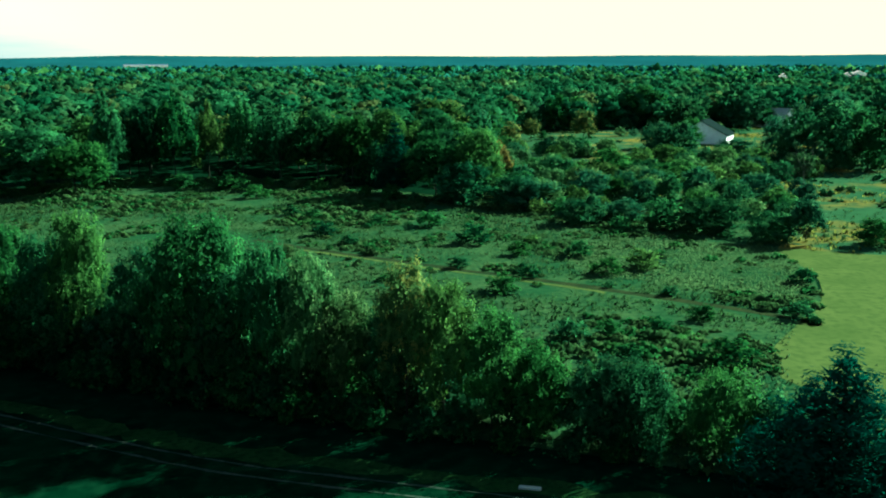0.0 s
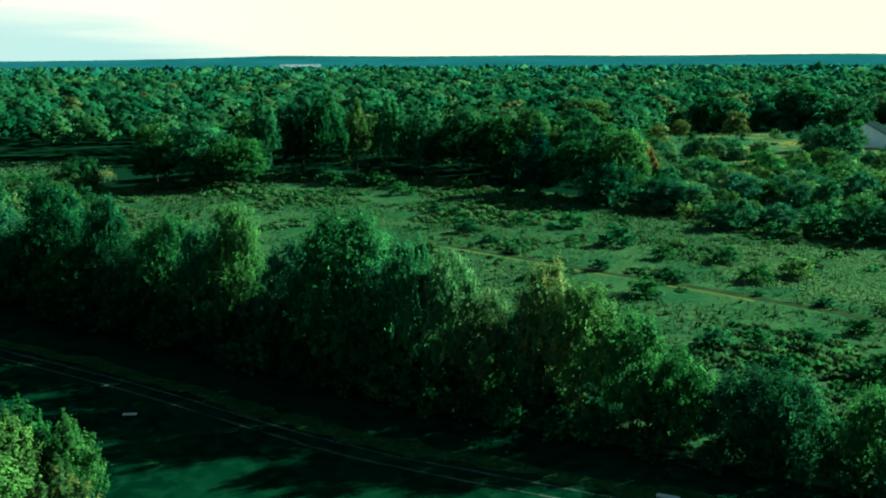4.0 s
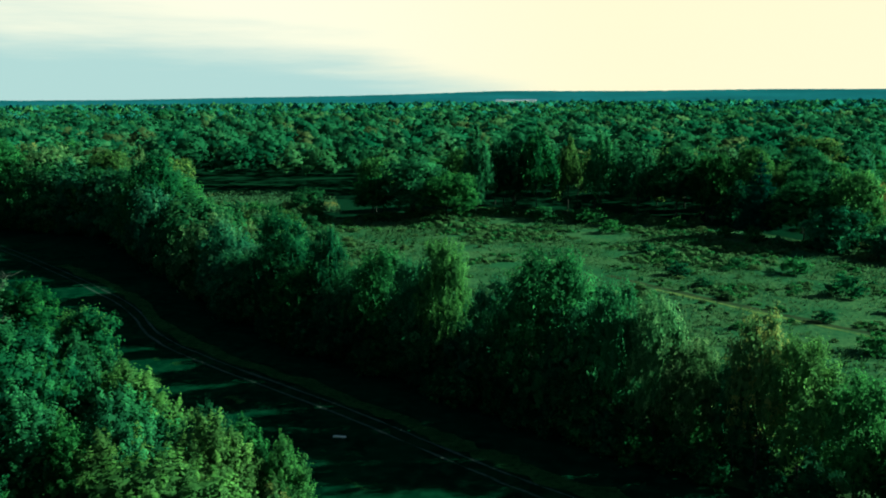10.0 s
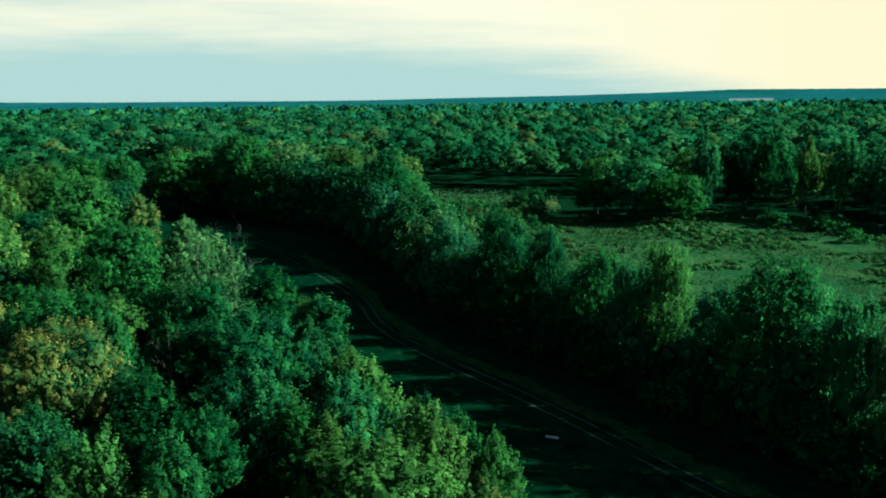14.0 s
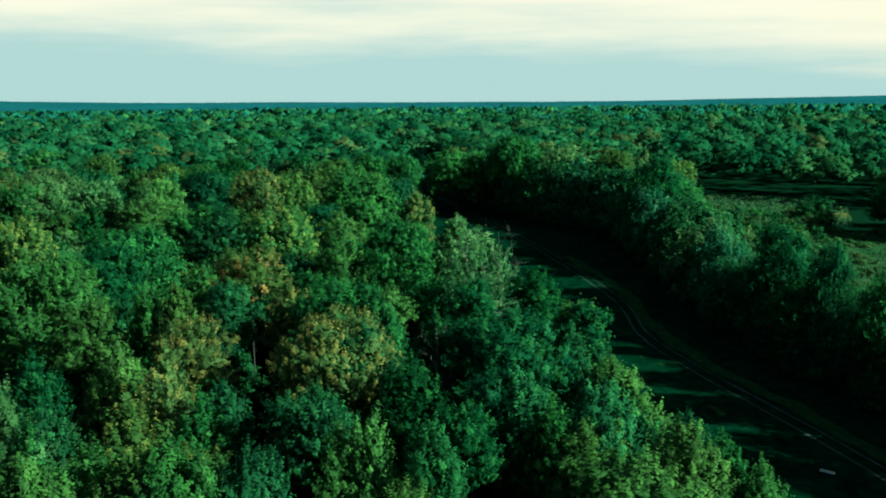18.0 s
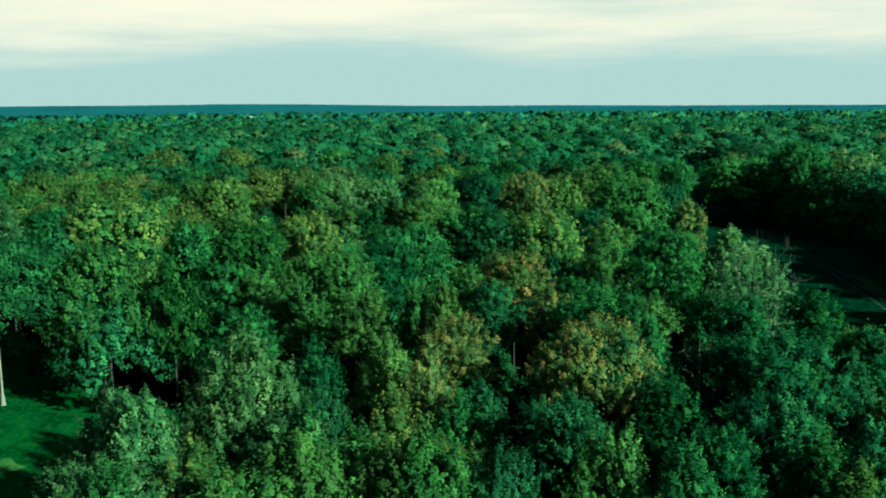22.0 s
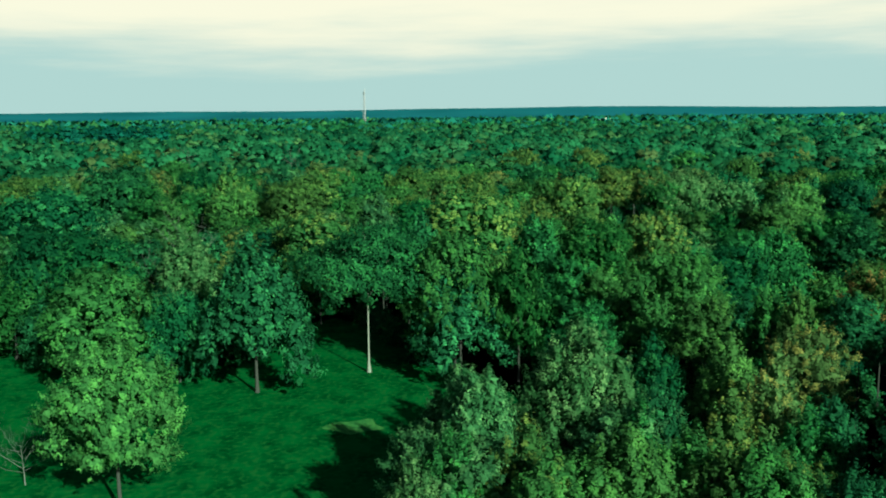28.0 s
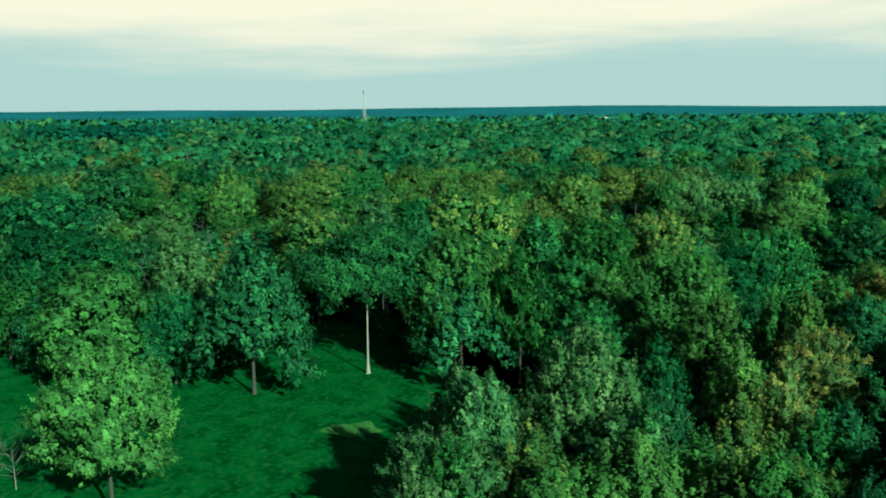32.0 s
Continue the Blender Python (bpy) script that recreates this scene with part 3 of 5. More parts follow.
GREEN = [(48, 54), (31, 80), (38, 96), (46, 108), (51, 123), (52, 140), (67, 135), (95, 137), (130, 120), (120, 60), (70, 45)]
MEADOW = [(48, 52), (31, 80), (38, 96), (46, 108), (51, 123), (52, 140), (62, 163), (40, 172), (16, 182), (-15, 207), (-49, 229), (-88, 226), (-112, 200), (-122, 175), (-122, 150), (-120, 132), (-95, 113), (-71, 96), (-38, 81), (-16, 71), (0, 66.5), (15, 61.5), (29, 57)]
SCRUB = [(52, 140), (62, 163), (40, 172), (16, 182), (0, 205), (10, 300), (18, 372), (70, 405), (180, 415), (290, 370), (260, 200), (130, 120), (95, 137), (67, 135)]
LOW = [(-112, 148), (-121, 146), (-150, 176), (-170, 196), (-196, 227), (-172, 251), (-142, 240), (-112, 246), (-102, 226), (-120, 204), (-112, 188)]       # low growth before the clearing
STRIP = [(-195, 226), (-152, 197), (-120, 205), (-142, 238), (-170, 250)]
SMOOTH = [(52, 141), (30, 150), (16, 138), (18, 122), (44, 108), (50, 122)]
DITCH = [(-34, 147), (-24, 140), (-1, 126), (20, 113.5), (39, 100.5), (41, 97)]


def hill(x, y):
    """The far ground rises to a low ridge."""
    d, a = np.hypot(x, y), np.arctan2(-x, y)
    top = np.interp(np.degrees(a), [-60, 0, 20, 34, 49, 60, 69, 87, 100, 122, 150], [50, 49, 52, 31, 23, 30, 32, 48, 40, 39, 38]) + 1.5 * np.sin(a * 23.0)
    s = np.clip((d - 3000) / 1200, 0, 1)
    return top * s * s * (3 - 2 * s)


rings = np.r_[0, 30, 60, 120, 240, 480, 900, 1500, 1900, 2300, 2700, 3100, 3500, 3900, 4200, 4700]
spokes = 120
v = [(0, 0, 0)]
for r in rings[1:]:
    w = np.arange(spokes) * 2 * np.pi / spokes
    x, y = r * np.cos(w), r * np.sin(w)
    v += list(zip(x, y, hill(x, y)))
f = []
for i in range(len(rings) - 2):
    for k in range(spokes):
        a, b = 1 + i * spokes + k, 1 + i * spokes + (k + 1) % spokes
        f.append((a, a + spokes, b + spokes, b))
f += [(0, 1 + k, 1 + (k + 1) % spokes, 0) for k in range(0)]
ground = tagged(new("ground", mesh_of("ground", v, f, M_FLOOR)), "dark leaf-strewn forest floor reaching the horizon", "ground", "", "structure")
ground_bm = bmesh.new()
ground_bm.from_mesh(ground.data)
ground_bm.verts.ensure_lookup_table()
for k in range(spokes):
    ground_bm.faces.new((ground_bm.verts[0], ground_bm.verts[1 + k], ground_bm.verts[1 + (k + 1) % spokes]))
ground_bm.to_mesh(ground.data)
ground_bm.free()


def smooth(line, closed=True, n=4):
    """Rounded polyline through the points."""
    p = np.array(line, float)
    m, out = len(p), []
    for i in range(m if closed else m - 1):
        q = [p[(i + k) % m] if closed else p[min(max(i + k, 0), m - 1)] for k in (-1, 0, 1, 2)]
        for s in np.arange(n) / n:
            out.append(0.5 * (2 * q[1] + (q[2] - q[0]) * s + (2 * q[0] - 5 * q[1] + 4 * q[2] - q[3]) * s * s + (3 * q[1] - q[0] - 3 * q[2] + q[3]) * s**3))
    if not closed:
        out.append(p[-1])
    return out


def sheet(name, outline, z, mat, label):
    bm = bmesh.new()
    face = bm.faces.new([bm.verts.new((x, y, z)) for x, y in outline])
    bmesh.ops.triangulate(bm, faces=[face])
    bmesh.ops.recalc_face_normals(bm, faces=bm.faces)
    for q in bm.faces:
        if q.normal.z < 0:
            q.normal_flip()
    me = bpy.data.meshes.new(name)
    bm.to_mesh(me)
    bm.free()
    me.materials.append(mat)
    return tagged(new(name, me), label, "ground", "", "structure")


def ribbon(name, line, width, z, mat, label, seed=1, ragged=0.25):
    """A strip along a line with uneven edges."""
    rng = np.random.default_rng(seed)
    p = np.array(smooth(line, False, 10))
    d = np.gradient(p, axis=0)
    d /= np.linalg.norm(d, axis=1, keepdims=True)
    side = np.stack([-d[:, 1], d[:, 0]], 1)
    w = width / 2 * (1 + ragged * rng.normal(0, 1, (len(p), 2)))
    a, b = p + side * w[:, :1], p - side * w[:, 1:]
    v = np.zeros((2 * len(p), 3))
    v[0::2, :2], v[1::2, :2], v[:, 2] = a, b, z
    f = [(2 * i, 2 * i + 1, 2 * i + 3, 2 * i + 2) for i in range(len(p) - 1)]
    return tagged(new(name, mesh_of(name, v, f, mat)), label, "track", "", "structure")


sheet("lawn", LAWN, 0.02, M_LAWN, "mown green lawn between the forest and the hedgerow")
sheet("mown_strip", FRONT[:-1] + [(x + 4, y + 3) for x, y in EDGE[-2::-1]] + [(-8, 24), (60, 26)], 0.026, M_STRIP, "mown grass strip darkened in colour for shade between hedgerow and forest")
sheet("pale_lawn_patch", smooth([(-79.0, -16.3), (-80.0, -15.1), (-80.8, -13.4), (-82.0, -14.4), (-83.6, -15.2), (-82.6, -16.9), (-82.2, -18.5), (-80.6, -19.5), (-79.8, -17.8)], True, 4), 0.03, M_PATCH, "paler yellow-green patch worn in the lawn")
sheet("meadow", MEADOW, 0.015, M_MEADOW, "rough overgrown green meadow")
sheet("far_lawn", smooth(GREEN, True, 3), 0.03, M_BRIGHT, "bright mown lawn beyond the meadow")
sheet("goldenrod_field", SCRUB, 0.012, M_GOLD, "overgrown field yellow with goldenrod")
sheet("clearing", STRIP, 0.018, M_GOLD, "pale yellow-green clearing in the woods")
for off in (-0.85, 0.85):
    line = [(52, 45 + off), (24, 50.5 + off), (-2, 57 + off), (-17, 60.7 + off), (-28, 65 + off), (-42, 71 + off), (-75, 84 + off), (-100, 101 + off), (-160, 130 + off), (-260, 172 + off)]
    ribbon("wheel_rut", line, 0.24, 0.035, M_DIRT, "pale worn wheel rut in the mown grass", 3 if off > 0 else 4, 0.5)
verge = [(52, 47.6), (24, 53.2), (-2, 59.7), (-17, 63.4), (-28, 67.7), (-42, 73.8), (-75, 86.8), (-100, 104), (-130, 119)]
ribbon("rough_verge", verge, 2.0, 0.031, M_VERGE, "rough paler grass verge beside the wheel track", 8, 0.35)
r = random.Random(9)
for i in range(16):
    s_ = r.uniform(0.05, 0.95)
    x0, y0 = -18 - 75 * s_ + r.uniform(-6, 4), 50 + 38 * s_ + r.uniform(-7, 5)
    size = r.uniform(1.2, 3.6)
    ribbon("grass_swath", [(x0, y0), (x0 - 0.45 * size, y0 + 0.2 * size + r.uniform(-0.2, 0.2)), (x0 - 0.9 * size, y0 + 0.42 * size)], r.uniform(0.3, 0.9), 0.033, M_VERGE, "thin paler streak on the grass strip", 20 + i, 0.6)
ribbon("ditch", DITCH, 1.6, 0.03, M_DITCH, "dark narrow ditch crossing the meadow", 5, 0.2)
ribbon("meadow_path", [(x - 0.3, y - 1.5) for x, y in DITCH[1:4]], 0.8, 0.034, M_BRIGHT, "pale trodden path beside the ditch", 6, 0.5)

# ---- things: landmark trees ----
tree(-111.0, 123.0, 15.5, 5.0, "teal", "shrub", where="in the hedgerow")
tree(-121.0, 131.0, 16.5, 5.2, "green", "shrub", where="in the hedgerow")
tree(-132.0, 142.0, 16.0, 5.4, "deep", "shrub", where="in the hedgerow")
tree(-142.0, 151.0, 17.0, 5.5, "teal", "shrub", where="in the hedgerow")
tree(-59.4, -3.0, 12.5, 3.4, "grey", "plume", where="in the dense forest")
tree(-55.4, 7.5, 12.0, 2.8, "green", "plume", where="in the dense forest")
tree(-52.9, -4.0, 10.5, 2.7, "fresh", "plume", where="in the dense forest")
tree(-50.0, 1.9, 10.5, 2.9, "yellow", "plume", where="in the dense forest")
tree(-51.4, 6.3, 11.0, 3.0, "fresh", "plume", where="in the dense forest")
tree(-50.6, -6.3, 10.0, 2.3, "grey", "plume", where="in the dense forest")
tree(-50.0, 12.3, 11.0, 3.9, "fresh", "plume", where="in the dense forest")
tree(-47.0, 14.9, 10.5, 2.9, "fresh", "plume", where="in the dense forest")
tree(-54.8, 19.4, 12.5, 2.5, "green", "plume", where="in the dense forest")
tree(-46.4, 18.0, 11.0, 2.9, "green", "plume", where="in the dense forest")
tree(-42.9, 30.4, 12.0, 2.5, "deep", "round", where="in the dense forest")
tree(-45.5, 35.5, 12.5, 2.9, "deep", "round", where="in the dense forest")
tree(-41.5, 27.4, 12.0, 2.5, "green", "plume", where="in the dense forest")
tree(-50.0, 24.0, 12.5, 2.8, "green", "plume", where="in the dense forest")
tree(-64.4, 4.5, 14.5, 6.3, "grey", "plume", where="in the dense forest")
tree(-62.9, -4.2, 11.5, 4.9, "grey", "plume", where="in the dense forest")
tree(-51.0, 6.6, 11.5, 4.0, "fresh", "plume", where="in the dense forest")
tree(-48.7, 13.8, 11.5, 4.1, "fresh", "plume", where="in the dense forest")
tree(-53.0, 0.1, 11.0, 3.7, "yellow", "plume", where="in the dense forest")
tree(-59.1, 17.0, 15.0, 2.8, "tan", "plume", where="in the dense forest")
tree(-55.5, 13.8, 12.5, 3.5, "yellow", "plume", where="in the dense forest")
tree(-57.1, 29.6, 15.0, 5.4, "tan", "round", where="in the dense forest")
tree(-55.7, 30.4, 14.5, 2.9, "green", "round", where="in the dense forest")
tree(-51.6, 41.5, 14.5, 4.7, "deep", "round", where="in the dense forest")
tree(-68.3, 36.4, 15.0, 4.0, "green", "round", where="in the dense forest")
tree(-83.6, 33.5, 16.5, 4.1, "orange", "round", where="in the dense forest")
tree(-79.8, 30.2, 14.0, 3.6, "green", "round", where="in the dense forest")
tree(-76.8, 21.0, 15.5, 2.0, "fresh", "plume", where="in the dense forest")
tree(-74.5, 22.8, 15.5, 2.0, "fresh", "plume", where="in the dense forest")
tree(-92.6, 15.7, 16.0, 6.3, "fresh", "round", where="in the dense forest")
tree(-78.9, 16.4, 14.0, 3.4, "fresh", "round", where="in the dense forest")
tree(-78.6, 5.6, 13.5, 3.1, "green", "round", where="in the dense forest")
tree(-136.4, -8.2, 18.5, 8.5, "yellow", "round", where="in the dense forest")
tree(-100.3, -8.0, 17.0, 6.1, "fresh", "round", where="beside the lawn")
tree(-97.0, -0.5, 15.5, 3.4, "green", "round", where="beside the lawn")
tree(-120.5, 17.4, 17.0, 5.1, "yellow", "round", where="in the dense forest")
tree(-113.7, 9.2, 16.5, 5.1, "green", "round", where="in the dense forest")
tree(-110.6, 29.2, 16.0, 6.2, "green", "round", where="in the dense forest")
tree(-118.4, 42.9, 16.5, 4.8, "green", "round", where="in the dense forest")
tree(-113.8, 50.1, 16.5, 6.3, "yellow", "round", where="in the dense forest")
tree(-152.4, 84.2, 17.5, 8.5, "fresh", "round", where="in the dense forest")
tree(-154.2, 72.0, 18.0, 5.4, "yellow", "plume", where="in the dense forest")
tree(-147.4, 94.3, 13.5, 4.5, "tan", "plume", where="in the dense forest")
tree(-104.1, 74.5, 14.0, 7.8, "grey", "plume", where="in the dense forest")
tree(-98.9, 60.5, 15.5, 5.6, "green", "round", where="in the dense forest")
tree(-100.5, 52.5, 16.0, 4.4, "fresh", "plume", where="in the dense forest")
tree(-179.4, 63.7, 17.0, 7.3, "deep", "round", where="in the dense forest")
tree(-159.6, 44.8, 16.5, 4.8, "grey", "plume", where="in the dense forest")
tree(-202.5, 37.3, 17.5, 8.5, "grey", "round", where="in the dense forest")
tree(-313.4, -1.9, 18.0, 8.5, "yellow", "round", where="in the dense forest")
tree(-315.8, 22.5, 18.0, 8.5, "yellow", "round", where="in the dense forest")
tree(-220.0, 12.8, 16.5, 6.3, "orange", "round", where="in the dense forest")
tree(-182.0, -17.9, 16.5, 5.3, "tan", "plume", where="in the dense forest")
tree(-133.1, 1.9, 15.5, 4.3, "green", "plume", where="in the dense forest")
tree(-76.6, 34.8, 14.0, 3.0, "tan", "plume", where="in the dense forest")
tree(-245.0, 175.0, 16.0, 6.7, "tan", "round", where="in the dense woods")
tree(-318.0, 222.0, 16.0, 9.9, "green", "round", where="in the dense woods")
tree(-247.0, 215.0, 16.5, 7.4, "tan", "plume", where="in the dense woods")
tree(-247.0, 232.0, 16.5, 11.0, "green", "plume", where="in the dense woods")
tree(-200.0, 158.0, 15.0, 6.0, "green", "shrub", where="in the hedgerow")
tree(-181.0, 161.0, 17.0, 6.5, "fresh", "shrub", where="in the hedgerow")
tree(-345.0, 173.8, 18.0, 8.5, "deep", "round", where="in the dense forest")
tree(-437.5, 193.6, 18.0, 8.5, "green", "round", where="in the dense forest")
tree(-343.3, 100.1, 17.0, 8.5, "tan", "round", where="in the dense forest")
tree(-102.0, 23.9, 15.5, 4.4, "deep", "round", where="in the dense forest")
tree(-139.8, 39.3, 16.5, 5.6, "fresh", "round", where="in the dense forest")
tree(-123.6, 41.2, 16.5, 4.6, "green", "round", where="in the dense forest")
tree(-69.7, 35.3, 15.0, 3.8, "green", "round", where="in the dense forest")
tree(-64.7, 37.6, 14.5, 2.7, "green", "plume", where="in the dense forest")
tree(-56.9, 38.3, 14.0, 3.3, "green", "plume", where="in the dense forest")
tree(-68.2, 57.7, 13.5, 3.2, "deep", "round", where="in the dense forest")
tree(-64.3, 47.0, 14.5, 2.8, "deep", "round", where="in the dense forest")
tree(-58.3, 54.8, 12.5, 2.9, "fresh", "plume", where="in the dense forest")
tree(-49.1, 30.6, 13.5, 3.5, "deep", "plume", where="in the dense forest")
tree(-49.5, 42.0, 12.8, 2.6, "green", "round", where="in the dense forest")
tree(-46.1, 46.8, 11.5, 2.4, "fresh", "plume", where="in the dense forest")
tree(-40.8, 41.4, 11.5, 4.8, "green", "plume", where="in the dense forest")
tree(-41.0, 36.7, 11.5, 3.4, "green", "plume", where="in the dense forest")
tree(-49.4, 23.1, 12.5, 3.5, "green", "round", where="in the dense forest")
tree(-45.1, 24.4, 12.0, 3.2, "fresh", "plume", where="in the dense forest")
tree(-54.3, 18.1, 12.0, 2.8, "green", "plume", where="in the dense forest")
tree(-57.4, 8.9, 12.5, 2.8, "green", "plume", where="in the dense forest")
tree(-66.2, 10.2, 13.5, 2.9, "deep", "plume", where="in the dense forest")
tree(-64.3, 15.3, 14.0, 3.2, "fresh", "plume", where="in the dense forest")
tree(-947.8, 129.3, 18.0, 8.5, "yellow", "round", where="in the dense forest")
tree(-310.9, 57.0, 17.0, 8.5, "fresh", "round", where="in the dense forest")
tree(-473.3, 141.6, 17.0, 8.5, "tan", "round", where="in the dense forest")
tree(-379.8, 152.1, 17.5, 8.5, "green", "round", where="in the dense forest")
tree(-186.9, 67.8, 17.0, 8.5, "deep", "round", where="in the dense forest")
tree(-178.6, 40.6, 16.5, 6.4, "grey", "round", where="in the dense forest")
tree(-123.0, -29.5, 16.8, 6.8, "yellow", "round", where="in the dense forest")
tree(-158.5, -42.9, 18.5, 5.3, "fresh", "round", where="in the dense forest")
tree(-146.9, -25.1, 17.0, 3.4, "grey", "round", where="in the dense forest")
tree(-106.3, -42.8, 16.5, 4.4, "grey", "plume", where="in the dense forest")
tree(-175.1, -84.6, 19.5, 8.5, "green", "round", where="in the dense forest")
tree(-128.2, -53.2, 18.0, 4.0, "fresh", "round", where="in the dense forest")
tree(-138.0, -78.6, 19.0, 8.5, "deep", "round", where="in the dense forest")
tree(-104.5, -60.5, 17.0, 5.6, "deep", "round", where="beside the lawn")
tree(-97.0, -50.0, 17.0, 5.3, "deep", "round", where="in the dense forest")
tree(-90.0, -46.0, 14.0, 6.4, "fresh", "round", where="beside the lawn")
tree(-94.4, -39.3, 11.0, 4.8, "deep", "shrub", where="beside the lawn")
tree(-98.2, -55.5, 9.2, 5.0, "green", "shrub", where="beside the lawn")
tree(-102.2, -63.7, 12.5, 7.0, "green", "shrub", where="beside the lawn")
tree(-99.6, -71.2, 14.2, 7.3, "deep", "round", where="beside the lawn")
tree(-57.4, 7.6, 11.0, 3.8, "grey", "round", where="in the dense forest")
tree(-53.8, 11.2, 10.2, 3.9, "fresh", "round", where="in the dense forest")
tree(-51.0, 15.6, 10.2, 3.4, "yellow", "round", where="in the dense forest")
tree(-49.4, 2.9, 10.0, 3.8, "fresh", "round", where="in the dense forest")
tree(-53.6, -2.6, 9.6, 4.2, "grey", "round", where="in the dense forest")
tree(-57.0, -6.4, 9.0, 3.6, "grey", "round", where="in the dense forest")
tree(-296.3, -136.7, 19.0, 5.2, "yellow", "round", where="in the dense forest")
tree(-113.8, -13.4, 17.5, 3.3, "green", "plume", where="in the dense forest")
tree(-216.5, 47.4, 16.5, 8.5, "deep", "round", where="in the dense forest")
tree(-60.7, 31.6, 14.5, 5.4, "tan", "plume", where="in the dense forest")
tree(-55.6, 39.9, 13.5, 3.8, "deep", "round", where="in the dense forest")
tree(-51.3, 31.3, 13.0, 2.7, "green", "plume", where="in the dense forest")
tree(-116.4, 129.7, 20.8, 6.4, "deep", "shrub", where="in the hedgerow")
tree(-87.5, 108.6, 12.9, 6.3, "grey", "shrub", where="in the hedgerow")
tree(-64.8, 95.1, 16.0, 4.5, "deep", "shrub", where="in the hedgerow")
tree(-56.4, 91.9, 14.8, 2.6, "deep", "shrub", where="in the hedgerow")
tree(-46.4, 87.1, 13.6, 4.2, "green", "shrub", where="in the hedgerow")
tree(-36.0, 81.7, 16.0, 3.0, "fresh", "shrub", where="in the hedgerow")
tree(-81.2, 104.1, 13.2, 4.7, "teal", "shrub", where="in the hedgerow")
tree(-23.3, 76.6, 16.7, 5.7, "green", "shrub", where="in the hedgerow")
tree(-29.7, 79.5, 12.9, 3.1, "teal", "shrub", where="in the hedgerow")
tree(-16.3, 72.7, 14.8, 2.7, "green", "shrub", where="in the hedgerow")
tree(-12.5, 72.1, 13.9, 2.6, "grey", "shrub", where="in the hedgerow")
tree(-9.7, 71.4, 10.5, 2.9, "grey", "shrub", where="in the hedgerow")
tree(-4.1, 69.8, 13.7, 2.8, "tan", "shrub", where="in the hedgerow")
tree(-1.0, 68.6, 12.7, 3.0, "fresh", "shrub", where="in the hedgerow")
tree(2.9, 67.6, 10.3, 2.9, "fresh", "shrub", where="in the hedgerow")
tree(-5.9, 70.4, 9.6, 2.4, "teal", "shrub", where="in the hedgerow")
tree(6.7, 66.6, 7.7, 2.9, "green", "shrub", where="in the hedgerow")
tree(11.2, 65.0, 7.3, 3.4, "teal", "shrub", where="in the hedgerow")
tree(14.0, 63.9, 7.4, 2.7, "green", "shrub", where="in the hedgerow")
tree(20.2, 62.6, 7.3, 2.7, "fresh", "shrub", where="in the hedgerow")
tree(23.6, 61.5, 6.0, 2.5, "teal", "shrub", where="in the hedgerow")
tree(-20.5, 75.1, 12.1, 3.6, "green", "shrub", where="in the hedgerow")
tree(-39.7, 83.0, 13.6, 3.3, "teal", "shrub", where="in the hedgerow")
tree(-91.2, -29.2, 17.5, 6.6, "green", "plume", where="beside the lawn", bark=M_BARK)
tree(-61.7, -31.0, 13.4, 5.4, "fresh", "round", where="alone on the lawn", bark=M_BARK)
tree(-99.8, -51.0, 14.0, 6.0, "yellow", "round", where="beside the lawn", bark=M_BARK)
tree(-98.3, -7.2, 13.8, 6.3, "green", "plume", where="beside the lawn", bark=M_BARK)
tree(-39.8, 39.8, 12.3, 4.1, "green", "plume", where="in the dense forest")
tree(-36.5, 43.9, 10.6, 2.6, "green", "plume", where="in the dense forest")
tree(-32.7, 42.6, 10.6, 2.1, "green", "plume", where="in the dense forest")
tree(-30.1, 43.4, 9.5, 2.0, "fresh", "plume", where="in the dense forest")
tree(-55.1, 52.6, 13.4, 2.7, "deep", "round", where="in the dense forest")
tree(-49.9, 46.7, 12.9, 3.3, "green", "plume", where="in the dense forest")
tree(-51.0, 39.6, 14.6, 4.7, "deep", "round", where="in the dense forest")
tree(-44.5, 36.6, 12.9, 3.3, "green", "plume", where="in the dense forest")
tree(-58.1, 52.6, 12.3, 5.4, "fresh", "plume", where="in the dense forest")
tree(-43.2, 45.3, 11.8, 4.4, "fresh", "plume", where="in the dense forest")
tree(-38.6, 37.8, 10.6, 4.0, "fresh", "plume", where="in the dense forest")
tree(-33.0, 39.8, 11.8, 3.4, "fresh", "plume", where="in the dense forest")
tree(-26.7, 37.0, 9.5, 2.4, "tan", "plume", where="at the corner of the forest")
tree(-189.1, 153.9, 21.9, 8.7, "green", "round", where="ending the hedgerow")
tree(-177.7, 160.3, 19.3, 9.3, "grey", "round", where="ending the hedgerow")
tree(-204.7, 145.2, 17.6, 9.7, "fresh", "round", where="ending the hedgerow")
tree(-106.9, 198.3, 10.7, 5.5, "deep", "round", where="by the far woods")
tree(-122.9, 192.8, 7.7, 5.5, "green", "shrub", where="by the far woods")
tree(-96.5, 200.5, 15.8, 8.6, "green", "round", where="by the far woods")
tree(-87.3, 200.4, 12.2, 7.8, "green", "round", where="by the far woods")
tree(-84.5, 214.2, 22.2, 5.2, "green", "plume", where="by the far woods")
tree(-80.1, 222.3, 19.8, 5.7, "deep", "round", where="by the far woods")
tree(-72.2, 226.4, 22.3, 6.1, "deep", "plume", where="by the far woods")
tree(-65.6, 234.2, 19.7, 4.9, "fresh", "plume", where="by the far woods")
tree(-55.4, 229.9, 20.6, 5.0, "green", "plume", where="by the far woods")
tree(-45.6, 229.5, 18.9, 6.4, "green", "plume", where="by the far woods")
tree(-35.3, 226.8, 17.7, 6.7, "green", "round", where="by the far woods")
